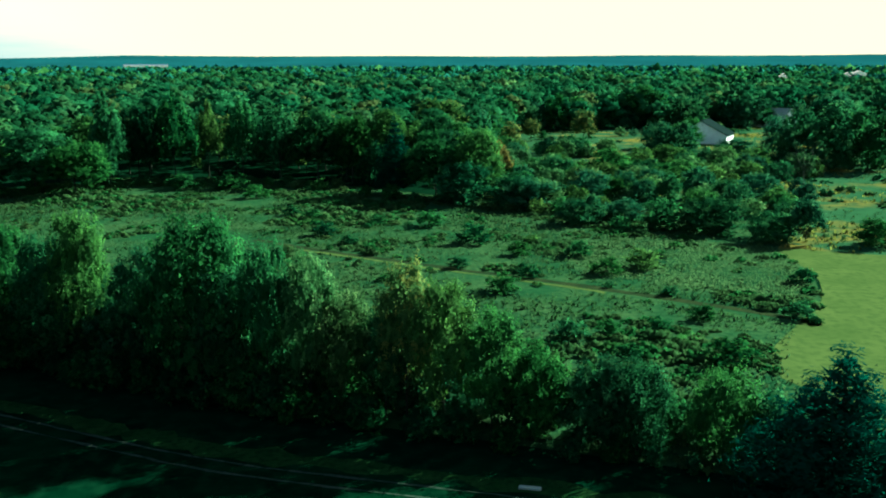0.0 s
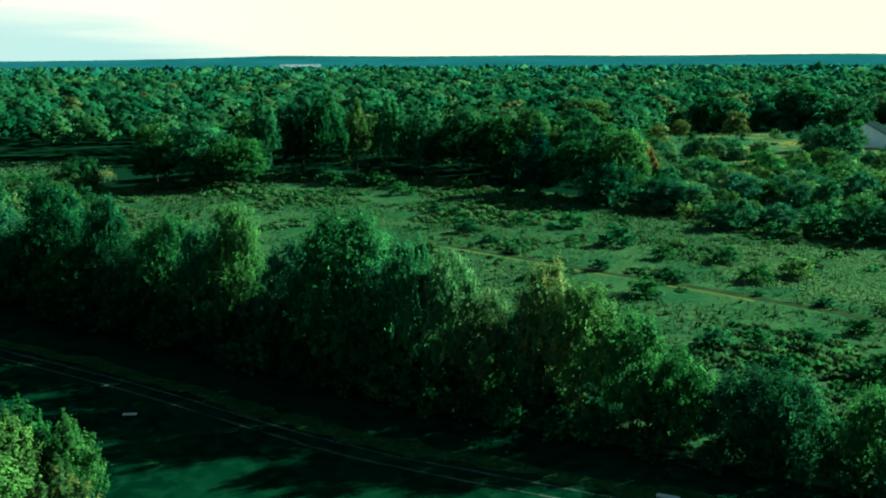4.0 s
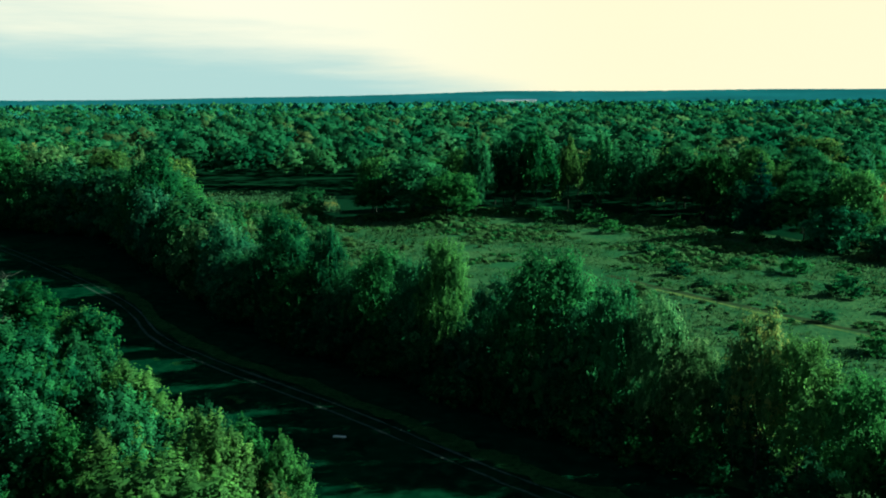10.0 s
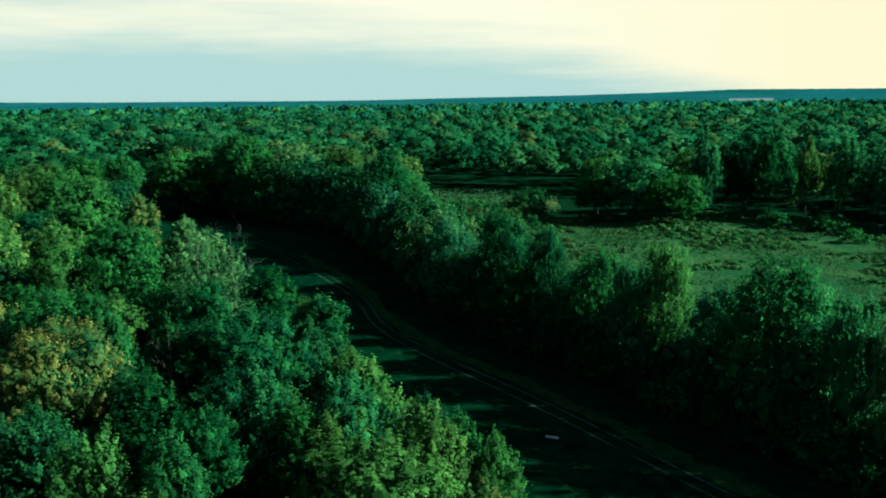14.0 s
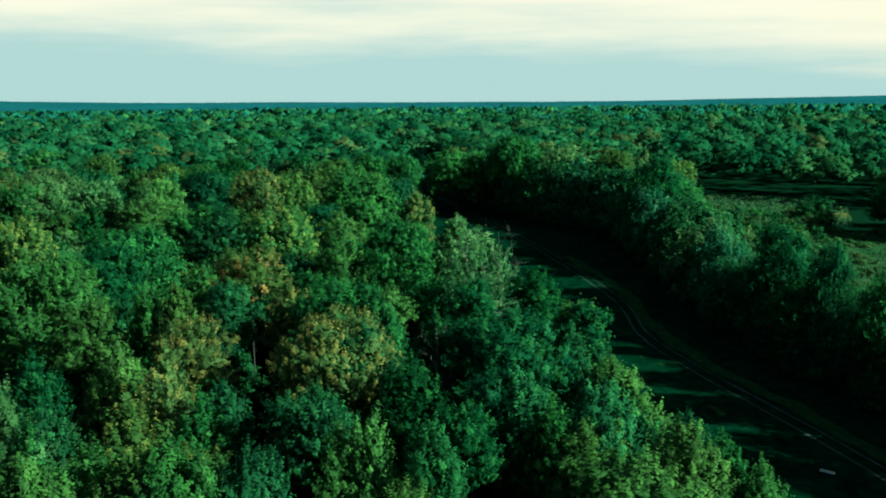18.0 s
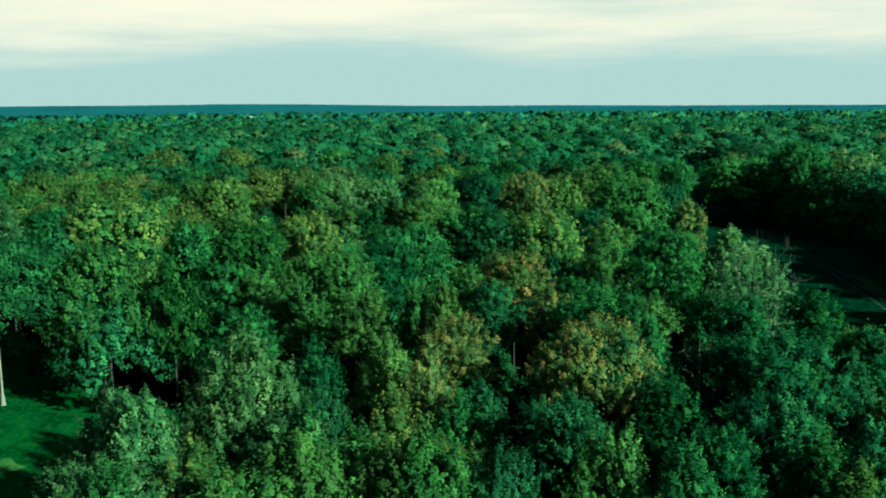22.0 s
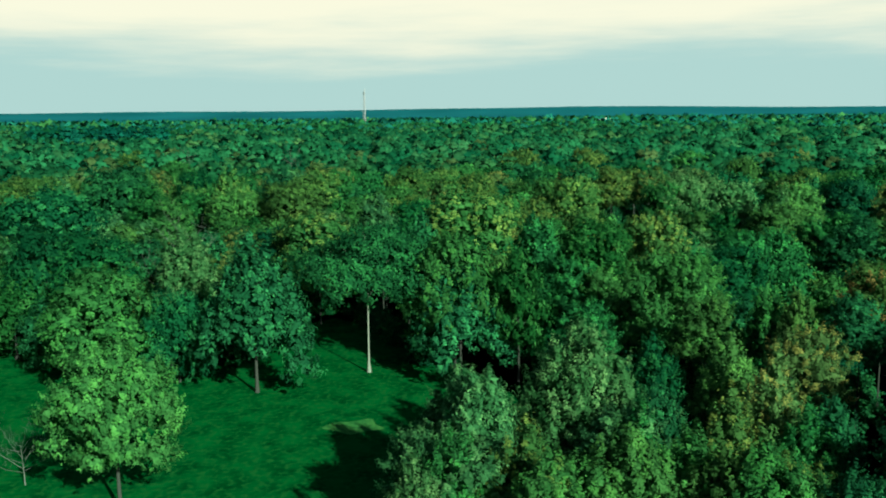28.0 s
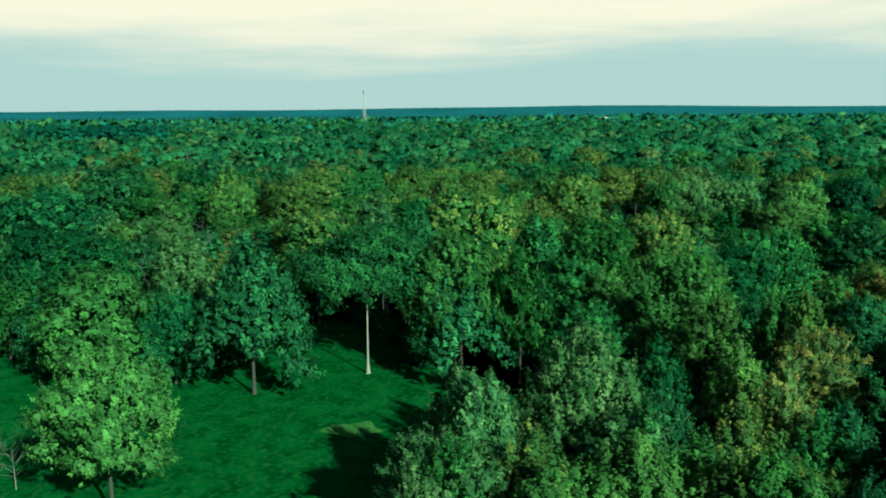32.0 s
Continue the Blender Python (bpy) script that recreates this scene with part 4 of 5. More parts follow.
tree(-25.9, 221.9, 16.6, 5.8, "green", "round", where="by the far woods")
tree(-4.3, 197.5, 12.7, 8.3, "green", "round", where="by the far woods")
tree(4.7, 194.5, 15.5, 5.7, "fresh", "round", where="by the far woods")
tree(11.1, 226.5, 10.2, 3.5, "orange", "plume", where="by the far woods")
tree(12.7, 183.4, 6.3, 6.6, "deep", "shrub", where="by the far woods")
tree(1.7, 188.3, 8.9, 7.3, "deep", "shrub", where="by the far woods")
tree(-19.5, 214.7, 11.0, 4.9, "deep", "plume", where="by the far woods")
tree(-4.9, 284.3, 18.4, 9.2, "yellow", "round", where="in the far woods")
tree(-25.5, 298.5, 16.9, 4.8, "deep", "plume", where="in the far woods")
tree(-39.4, 295.7, 14.1, 5.8, "fresh", "round", where="in the far woods")
tree(-31.9, 297.2, 15.0, 4.8, "yellow", "round", where="in the far woods")
tree(43.5, 179.7, 7.6, 3.6, "teal", "plume", where="in the overgrown field")
tree(53.5, 193.6, 7.1, 4.9, "teal", "shrub", where="in the overgrown field")
tree(38.3, 185.6, 6.2, 4.6, "teal", "shrub", where="in the overgrown field")
tree(66.6, 193.6, 5.9, 5.6, "teal", "shrub", where="in the overgrown field")
tree(47.7, 328.7, 12.4, 4.9, "tan", "round", where="in the overgrown field")
tree(29.9, 193.6, 6.5, 5.1, "teal", "shrub", where="in the overgrown field")
tree(25.3, 218.9, 7.0, 5.7, "teal", "shrub", where="in the overgrown field")
tree(67.7, 275.5, 11.7, 8.7, "teal", "shrub", where="in the overgrown field")
tree(40.4, 233.4, 7.5, 6.1, "green", "shrub", where="in the overgrown field")
tree(58.6, 145.7, 7.9, 3.2, "teal", "plume", where="in the overgrown field")
tree(45.4, 155.9, 5.9, 6.3, "teal", "shrub", where="in the overgrown field")
tree(23.8, 163.3, 5.3, 4.8, "teal", "shrub", where="in the overgrown field")
tree(14.6, 181.1, 6.2, 6.5, "teal", "shrub", where="in the overgrown field")
tree(37.2, 157.5, 5.5, 4.2, "green", "shrub", where="in the overgrown field")
tree(53.0, 147.2, 4.8, 4.6, "teal", "shrub", where="in the overgrown field")
tree(31.7, 166.3, 4.3, 4.4, "teal", "shrub", where="in the overgrown field")
tree(20.5, 322.1, 8.8, 3.7, "tan", "round", where="in the overgrown field")
tree(29.3, 341.1, 8.6, 3.5, "tan", "round", where="in the overgrown field")
tree(29.4, 279.1, 7.5, 3.6, "teal", "shrub", where="in the overgrown field")
tree(100.7, 248.4, 18.8, 11.2, "teal", "shrub", where="in the overgrown field")
tree(115.6, 248.4, 17.2, 8.8, "green", "shrub", where="in the overgrown field")
tree(135.7, 416.3, 14.3, 14.1, "teal", "shrub", where="behind the house")
tree(82, 316, 10.5, 6.0, "green", "shrub", where="beside the house")
tree(71, 312, 9.5, 6.0, "teal", "shrub", where="beside the house")
tree(114.2, 312.5, 11.2, 6.4, "teal", "shrub", where="beside the house")
tree(86.0, 417.1, 19.5, 12.3, "green", "round", where="by the far woods")
tree(126.0, 427.9, 15.2, 12.9, "green", "shrub", where="behind the house")
tree(103.7, 398.9, 15.0, 9.3, "teal", "shrub", where="behind the house")
tree(68.8, 142.5, 4.7, 3.6, "green", "shrub", where="in the overgrown field")
tree(116.3, 262.6, 18.2, 8.3, "teal", "shrub", where="in the overgrown field")
tree(87.9, 278.7, 6.2, 6.6, "teal", "shrub", where="beside the house")
spruce(-13.7, 200.7, 17.3, 4.6, "at the edge of the woods")
spruce(25.2, 54.6, 11.4, 6.0, "beside the hedgerow")
bush(27.2, 83.7, 2.3, "deep")
bush(17.3, 85.3, 1.5, "deep")
bush(22.6, 95.1, 1.4, "deep")
bush(28.8, 99.6, 1.5, "deep")
bush(17.0, 93.4, 1.5, "green")
bush(12.4, 92.3, 1.8, "green")
bush(3.2, 144.4, 2.8, "deep")
bush(-22.9, 151.3, 2.0, "deep")
bush(0.4, 126.3, 1.4, "deep")
bush(9.9, 120.5, 1.7, "deep")
bush(-32.3, 172.0, 1.7, "deep")
bush(-17.4, 142.9, 1.4, "deep")
bush(27.7, 110.8, 1.0, "deep")
bush(47.3, 117.7, 1.7, "deep")
bush(40.2, 100.7, 1.7, "green")
bush(27.7, 111.0, 0.8, "deep")
bush(21.5, 122.9, 2.0, "green")
bush(27.4, 126.0, 2.4, "fresh")
bush(19.1, 134.2, 2.1, "green")
bush(6.2, 112.4, 2.1, "green")
bush(-14.3, 161.9, 1.7, "green")
bush(-44.3, 194.8, 2.6, "green")
bush(-27.4, 166.6, 1.8, "green")
bush(-52.9, 208.0, 3.3, "green")
bush(-65.1, 208.7, 3.4, "green")
bush(9.9, 135.1, 1.8, "green")
bush(-4.8, 160.1, 2.5, "green")
bush(29.7, 155.9, 2.1, "green")

# ---- things: woods ----
rng = np.random.default_rng(11)
taken = [(o.location.x, o.location.y) for o in bpy.data.objects if o.get("category") == "tree"]
tx, ty = (np.array([q[k] for q in taken]) for k in (0, 1))
tr = np.array(RADII)


def patchy(x, y, scale, seed=0.0):
    return np.array([noise.noise((a * scale, b * scale, seed)) for a, b in zip(x, y)])


def scatter(low, high, step, a0=-31.0, a1=128.0):
    """Jittered grid points between two distances, within the seen sector."""
    g = np.arange(-high, high, step)
    x, y = [q.ravel() for q in np.meshgrid(g, g)]
    c, s = math.cos(0.5), math.sin(0.5)
    x, y = c * x - s * y, s * x + c * y
    loose = 0.48 if high < 400 else 0.85
    x, y = x + rng.uniform(-loose, loose, x.size) * step, y + rng.uniform(-loose, loose, x.size) * step
    d, a = np.hypot(x, y), np.degrees(np.arctan2(-x, y))
    keep = (d > low) & (d < high) & (a > a0) & (a < a1)
    return x[keep], y[keep]


def woods(x, y):
    """Where trees stand: not on lawns, meadow, fields or clearing."""
    open_land = np.zeros(x.shape, bool)
    for area in (LAWN, GREEN, MEADOW, SCRUB, STRIP, LOW):
        open_land |= inside(area, x, y)
    return ~open_land


GAPS = [(-93, -1), (-131, 4), (-87, 13), (-77.5, 12), (-133, 32), (-63, 20), (-56.6, 28), (-95, 39), (-60.5, 19), (-56.7, 48), (-85, 62), (-79, 30), (-65, 27.6)]


def off_gaps(x, y, room):
    """Away from the dark gaps in the canopy."""
    return np.min([np.hypot(x - f * a, y - f * b) for a, b in GAPS for f in (1.0, 0.93)], axis=0) > room


def clear_of(x, y, gap=2.4):
    return np.array([(np.hypot(tx - a, ty - b) - 0.7 * tr).min() > gap for a, b in zip(x, y)], bool)


COLOURS = ["green"] * 8 + ["deep"] * 2 + ["fresh"] * 9 + ["grey"] * 3 + ["yellow"] * 6 + ["tan"] * 2
x, y = scatter(36, 168, 7.4, 36, 128)
ok = woods(x, y) & (near_line(HEDGE, x, y) > 13) & clear_of(x, y) & (near_line(EDGE, x, y) > 2.5) & (near_line(NOTCH[2:6], x, y) > 3) & off_gaps(x, y, 5.5)
ok &= np.array([noise.noise((a * 0.055, c * 0.055, 3.0)) > -0.4 for a, c in zip(x, y)])
rim = near_line(EDGE + NOTCH, x, y)
x, y, rim = x[ok], y[ok], rim[ok]
order = np.argsort(np.hypot(x, y))[:420]
for i in order:
    h = rng.uniform(9.5, 14.0) * (0.75 if rim[i] < 7 else 1.0)
    tree(x[i], y[i], h, rng.uniform(3.2, 4.9) * (0.85 if rim[i] < 7 else 1.0), COLOURS[rng.integers(len(COLOURS) if rim[i] > 9 else 18)], ("round", "plume")[int(rng.random() < 0.25)], "trees of the near forest", where="in the dense forest")

# shrubs grown together between the meadow and the overgrown field
x, y = scatter(140, 300, 7.5, -28, 2)
ok = inside(SCRUB, x, y) & clear_of(x, y, 0.5) & ((x < 0.42 * y - 4) | (rng.random(len(x)) < 0.12)) & (patchy(x, y, 0.02, 12.0) > np.where(x > 18, 0.0, -0.22))
for a, c in zip(x[ok], y[ok]):
    h = rng.uniform(3.0, 6.5)
    tree(a, c, h, h * rng.uniform(0.6, 0.85), ("teal", "green", "fresh", "grey", "fresh")[rng.integers(5)], "shrub", "shrubs of the overgrown field", where="in the overgrown field", label="rounded dull green shrub among others in the overgrown field")

# trees along the back of the overgrown field
for a, c in smooth([(6, 296), (14, 340), (20, 374), (44, 392), (70, 408), (100, 414), (135, 418), (180, 420)], False, 4):
    tree(a + rng.uniform(-3, 3), c + rng.uniform(0, 6), rng.uniform(9, 17), rng.uniform(5, 7.5), ("teal", "green", "teal", "deep")[rng.integers(4)], "shrub", "trees along the overgrown field", where="behind the overgrown field")

# young growth under the near forest
x, y = scatter(38, 125, 8.2, 40, 126)
ok = woods(x, y) & (near_line(HEDGE, x, y) > 13) & (near_line(EDGE, x, y) > 3) & (near_line(NOTCH, x, y) > 4) & off_gaps(x, y, 4.5)
x, y = x[ok], y[ok]
for i in np.argsort(np.hypot(x, y))[:110]:
    tree(x[i], y[i], rng.uniform(5.0, 8.0), rng.uniform(3.0, 4.4), ("green", "deep", "deep", "deep")[rng.integers(4)], "shrub", "young trees under the forest", where="in the dense forest", label="low spreading green young tree under the forest canopy")

# hedgerow
line = np.array(smooth(HEDGE, False, 8))
for row, (shift, h0, h1) in enumerate(((-0.5, 2.6, 4.0), (1.5, 5.5, 8.5), (3.4, 6.8, 9.0), (5.4, 6.0, 8.5), (9.0, 4.0, 6.5))):
    s = 0.0
    seg = np.r_[0, np.cumsum(np.linalg.norm(np.diff(line, axis=0), axis=1))]
    while s < seg[-1]:
        foot_x, foot_y = np.interp(s, seg, line[:, 0]), np.interp(s, seg, line[:, 1])
        dx_, dy_ = np.interp(s + 1, seg, line[:, 0]) - foot_x, np.interp(s + 1, seg, line[:, 1]) - foot_y
        q = math.hypot(dx_, dy_) + 1e-6
        x_, y_ = foot_x + (dy_ / q) * shift, foot_y - (dx_ / q) * shift
        h = rng.uniform(h0, h1) * float(np.interp(x_, [-240, -150, -112, -103, -97, -78, -68, -20, 0, 15, 30], [2.1, 1.9, 1.75, 1.6, 1.1, 1.05, 1.3, 1.0, 0.85, 0.55, 0.5]))
        if np.hypot(tx - x_, ty - y_).min() > 2.0:
            tree(x_ + rng.uniform(-1, 1), y_ + rng.uniform(-1, 1), h, h * rng.uniform(0.46, 0.66), "deep" if row == 0 else ("green", "teal", "deep", "teal", "green")[rng.integers(5)],
                 "shrub", "hedgerow trees", where="in the hedgerow")
        s += rng.uniform(3.0, 4.2) if row < 1 else rng.uniform(4.2, 6.0)

# woods in the middle distance and far off: one mass each
KNOB = np.array([(0, 0, 1), (1, 0, 0), (0, 1, 0), (-1, 0, 0), (0, -1, 0), (0, 0, -0.8)], float)
KNOB_FACES = np.array([(0, 1, 2), (0, 2, 3), (0, 3, 4), (0, 4, 1), (5, 2, 1), (5, 3, 2), (5, 4, 3), (5, 1, 4)])


def woods_mass(name, x, y, z, heights, radii, clumps, leaves, size, label, seed, mats=("far", "far_deep", "far_fresh", "far_tan")):
    """Many trees, joined; every tree is a dome of leaf clumps."""
    rng2 = np.random.default_rng(seed)
    kind = rng2.choice(len(mats), len(x), p=[0.52, 0.24, 0.18, 0.06][: len(mats)])
    for m in range(len(mats)):
        idx = np.nonzero(kind == m)[0]
        if not len(idx):
            continue
        n = len(idx)
        h, r = heights[idx][:, None], radii[idx][:, None]
        k = (np.arange(clumps) + 0.5) / clumps
        up = np.clip(1 - 1.25 * k + rng2.uniform(-0.1, 0.1, (n, clumps)), -0.3, 1)
        w = np.arange(clumps) * 2.4 + rng2.uniform(0, 6.28, (n, 1)) + rng2.uniform(-0.4, 0.4, (n, clumps))
        q = np.sqrt(np.clip(1 - np.maximum(up, 0) ** 2, 0, 1)) * rng2.uniform(0.55, 1.0, (n, clumps))
        heap = np.stack([q * np.cos(w) * r, q * np.sin(w) * r, h * (0.58 + 0.36 * up) + rng2.normal(0, 0.06, (n, clumps)) * r], -1)
        per = leaves // clumps
        c = np.repeat(heap, per, 1)
        d = rng2.normal(0, 1, c.shape)
        d[..., 2] = np.where(d[..., 2] < -0.3, -d[..., 2], d[..., 2])
        d /= np.linalg.norm(d, axis=2, keepdims=True)
        lump = np.repeat(r * rng2.uniform(0.7, 1.3, (n, clumps)) * 1.15 / math.sqrt(clumps), per, 1)[..., None]
        foot = np.stack([x[idx], y[idx], z[idx]], -1)[:, None]
        pos = foot + c + d * lump * (1, 1, 0.8) * rng2.uniform(0.62, 0.94, c.shape[:2] + (1,))
        big = np.where(rng2.random(c.shape[:2]) < 0.2, 1.6, 0.8)
        way = 0.3 * d + 1.3 * (c - h[..., None] * (0, 0, 0.5)) / r[..., None]
        v, f, nor = leaf_quads(rng2, pos.reshape(-1, 3), way.reshape(-1, 3), size * big.ravel(), 0.22, 0.1, 0.7, 0.15)
        tone = rng2.random((n, 1)) * 0.7 + 0.3 * rng2.random((n, clumps))
        # the close-set leaves within each clump, as one uneven lump
        core = foot[:, :, None] + heap[:, :, None]
        wide = lump.reshape(n, clumps, per)[:, :, :1, None]
        knob = KNOB * (1, 1, 0.85) * wide * rng2.uniform(0.6, 0.9, (n, clumps, len(KNOB), 1))
        away = 0.5 * KNOB + 1.2 * ((heap - h[..., None] * (0, 0, 0.5)) / r[..., None])[:, :, None]
        away = away / (np.linalg.norm(away, axis=-1, keepdims=True) + 1e-9)
        kf = (np.arange(n * clumps)[:, None, None] * len(KNOB) + KNOB_FACES).reshape(-1, 3) + len(v)
        f = np.concatenate([f[:, (0, 1, 2)], f[:, (0, 2, 3)], kf])
        v, nor = np.concatenate([v, (core + knob).reshape(-1, 3)]), np.concatenate([nor, away.reshape(-1, 3)])
        shade = np.r_[np.repeat(np.repeat(tone, per, 1).ravel(), 4), np.repeat(tone.ravel(), len(KNOB))]
        tagged(new(name, toned(mesh_of(name, v, f, LEAF[mats[m]], nor), shade)), label, "woods", "", "stuff")


x, y = scatter(100, 330, 9.6)
front = (np.degrees(np.arctan2(-x, y)) < 34) & (np.hypot(x, y) < 275)
ok = woods(x, y) & clear_of(x, y, 2.2) & (near_line(HEDGE, x, y) > 9) & (~front | (rng.random(len(x)) < 0.85))
far_near = np.hypot(x, y)
a_ = np.degrees(np.arctan2(-x, y))
ok &= ~((a_ > 36) & (far_near < 167))
x, y = x[ok], y[ok]
tall = rng.uniform(12.0, 17, len(x)) + 4 * patchy(x, y, 0.03, 8.0)
close = np.argsort(np.hypot(x, y))
for i in close[:290]:
    tree(x[i], y[i], tall[i] + rng.uniform(-1.5, 1.5), rng.uniform(3.9, 5.7), COLOURS[rng.integers(len(COLOURS))], ("round", "plume")[int(rng.random() < 0.2)], "trees of the middle woods", where="in the dense woods")
i = close[290:]
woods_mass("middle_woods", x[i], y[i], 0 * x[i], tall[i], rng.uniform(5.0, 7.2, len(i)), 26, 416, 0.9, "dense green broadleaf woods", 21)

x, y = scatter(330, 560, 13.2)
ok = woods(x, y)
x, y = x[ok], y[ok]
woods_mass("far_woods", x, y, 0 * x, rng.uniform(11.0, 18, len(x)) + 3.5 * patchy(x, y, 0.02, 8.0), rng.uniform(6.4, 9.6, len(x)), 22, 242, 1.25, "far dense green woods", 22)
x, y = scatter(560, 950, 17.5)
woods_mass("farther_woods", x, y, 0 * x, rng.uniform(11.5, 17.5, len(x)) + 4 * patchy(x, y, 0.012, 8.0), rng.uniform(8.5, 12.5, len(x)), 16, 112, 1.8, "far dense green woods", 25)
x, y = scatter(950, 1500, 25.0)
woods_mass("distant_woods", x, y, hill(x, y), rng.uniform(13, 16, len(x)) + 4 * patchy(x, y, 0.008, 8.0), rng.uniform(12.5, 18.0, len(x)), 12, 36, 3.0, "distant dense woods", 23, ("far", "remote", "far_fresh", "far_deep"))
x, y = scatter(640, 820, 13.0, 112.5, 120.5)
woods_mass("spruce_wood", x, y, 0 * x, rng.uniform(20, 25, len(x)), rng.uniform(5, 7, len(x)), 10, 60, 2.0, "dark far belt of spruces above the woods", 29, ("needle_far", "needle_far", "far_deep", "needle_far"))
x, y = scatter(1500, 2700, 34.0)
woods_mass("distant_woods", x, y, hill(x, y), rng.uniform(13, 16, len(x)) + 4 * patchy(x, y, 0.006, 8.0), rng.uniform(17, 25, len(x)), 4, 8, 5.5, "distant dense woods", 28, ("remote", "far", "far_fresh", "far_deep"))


def canopy(name, low, high, rows, columns, height, rough, mat, label, seed):
    """The unbroken treetops of the far woods, up and down with the land and the trees."""
    rng2 = np.random.default_rng(seed)
    d = np.linspace(low, high, rows)[:, None] * (1 + 0 * np.arange(columns))
    a = np.radians(np.linspace(-33, 130, columns))[None] + 0 * d
    x, y = -np.sin(a) * d, np.cos(a) * d
    z = hill(x, y) + height + rng2.uniform(-rough, rough, x.shape)
    v = np.stack([x, y, z], -1).reshape(-1, 3)
    i = (np.arange(rows - 1)[:, None] * columns + np.arange(columns - 1)).ravel()
    me = mesh_of(name, v, np.stack([i, i + 1, i + columns + 1, i + columns], 1), LEAF[mat])
    toned(me, np.clip(0.5 + 0.5 * patchy(x.ravel(), y.ravel(), 0.004, seed), 0, 1))
    return tagged(new(name, me), label, "woods", "", "stuff")


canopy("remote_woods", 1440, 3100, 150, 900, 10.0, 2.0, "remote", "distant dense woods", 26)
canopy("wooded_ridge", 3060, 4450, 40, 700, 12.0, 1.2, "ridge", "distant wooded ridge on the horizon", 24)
# meadow: bushes, weeds, dry grass
def spread(poly, n, seed):
    r = np.random.default_rng(seed)
    p = np.array(poly)
    x, y = r.uniform(p[:, 0].min(), p[:, 0].max(), 6 * n), r.uniform(p[:, 1].min(), p[:, 1].max(), 6 * n)
    ok = inside(poly, x, y)
    return x[ok][:n], y[ok][:n], r


def scrub(name, poly, n, seed, low, high, limit, scale, mats, label):
    """Low shrubs and rank herbs that have grown together in patches."""
    x, y, r = spread(poly, n, seed)
    level = patchy(x, y, scale, seed * 0.7) + 0.6 * patchy(x, y, scale * 3.1, seed * 0.3)
    ok = (level + r.uniform(-0.15, 0.15, len(x)) > limit) & (near_line(DITCH, x, y + 0.6) > 1.9) & (~inside(SMOOTH, x, y) | (r.random(len(x)) < 0.1))
    x, y, level = x[ok], y[ok], level[ok]
    size = r.uniform(low, high, len(x)) * np.clip(0.6 + level - limit, 0.6, 1.3)
    woods_mass(name, x, y, 0 * x - 0.25 * size, size * r.uniform(0.5, 0.85, len(x)), size, 9, 81, 0.24, label, seed, mats)


scrub("meadow_scrub", MEADOW, 8500, 61, 0.6, 1.5, 0.0, 0.05, ("weed_tuft", "green", "weed_tuft", "fresh"), "low green scrub grown over the rough meadow")
scrub("field_scrub", SCRUB, 900, 62, 1.0, 2.4, 0.05, 0.03, ("teal", "green", "weed_tuft", "grey"), "dark low scrub of the overgrown field")
x, y, r = spread(MEADOW, 220, 31)
keep = (patchy(x, y, 0.03, 2.0) + r.uniform(-0.3, 0.3, len(x)) > 0.0) & (near_line(DITCH, x, y) > 2.5) & ~inside(SMOOTH, x, y)
for a, c in zip(x[keep], y[keep]):
    bush(a, c, r.uniform(0.5, 1.3), ("weed", "weed", "fresh", "green")[r.integers(4)], tall=r.uniform(0.35, 0.6))
for a, c in zip(*(np.array(smooth(DITCH, False, 5)).T + [[0.6], [1.2]])):
    if r.random() < 0.25:
        bush(a + r.uniform(-0.8, 0.8), c + r.uniform(-0.3, 0.6), r.uniform(0.35, 0.8), ("deep", "green")[r.integers(2)], "along the meadow ditch", r.uniform(0.6, 0.9), "bushes along the ditch")
for a, c in smooth([(28, 171), (10, 181), (-15, 199), (-40, 216), (-66, 219), (-88, 214), (-106, 190)], False, 9):
    if r.random() < 0.8:
        bush(a + r.uniform(-1.5, 1.5), c + r.uniform(-6, 1), r.uniform(0.9, 2.1), ("fresh", "green", "weed", "green")[r.integers(4)], "along the edge of the woods", r.uniform(0.55, 0.95), "bushes along the woods")
x, y, r = spread(SCRUB, 120, 32)
keep = (patchy(x, y, 0.025, 5.0) > -0.02) & (near_line([(92, 352), (108, 340)], x, y) > 14)
for a, c in zip(x[keep], y[keep]):
    bush(a, c, r.uniform(0.8, 2.2), ("green", "teal", "teal", "grey")[r.integers(4)], "in the overgrown field", r.uniform(0.8, 1.2), "bushes in the overgrown field")


x, y, r = spread([(-112, 150), (-121, 148), (-148, 176), (-162, 193), (-146, 194), (-121, 200), (-112, 186)], 90, 33)
for a, c in zip(x, y):
    bush(a, c, r.uniform(1.4, 2.6), ("green", "grey", "fresh", "weed")[r.integers(4)], "between hedgerow and clearing", r.uniform(0.7, 1.1), "bushes before the clearing")


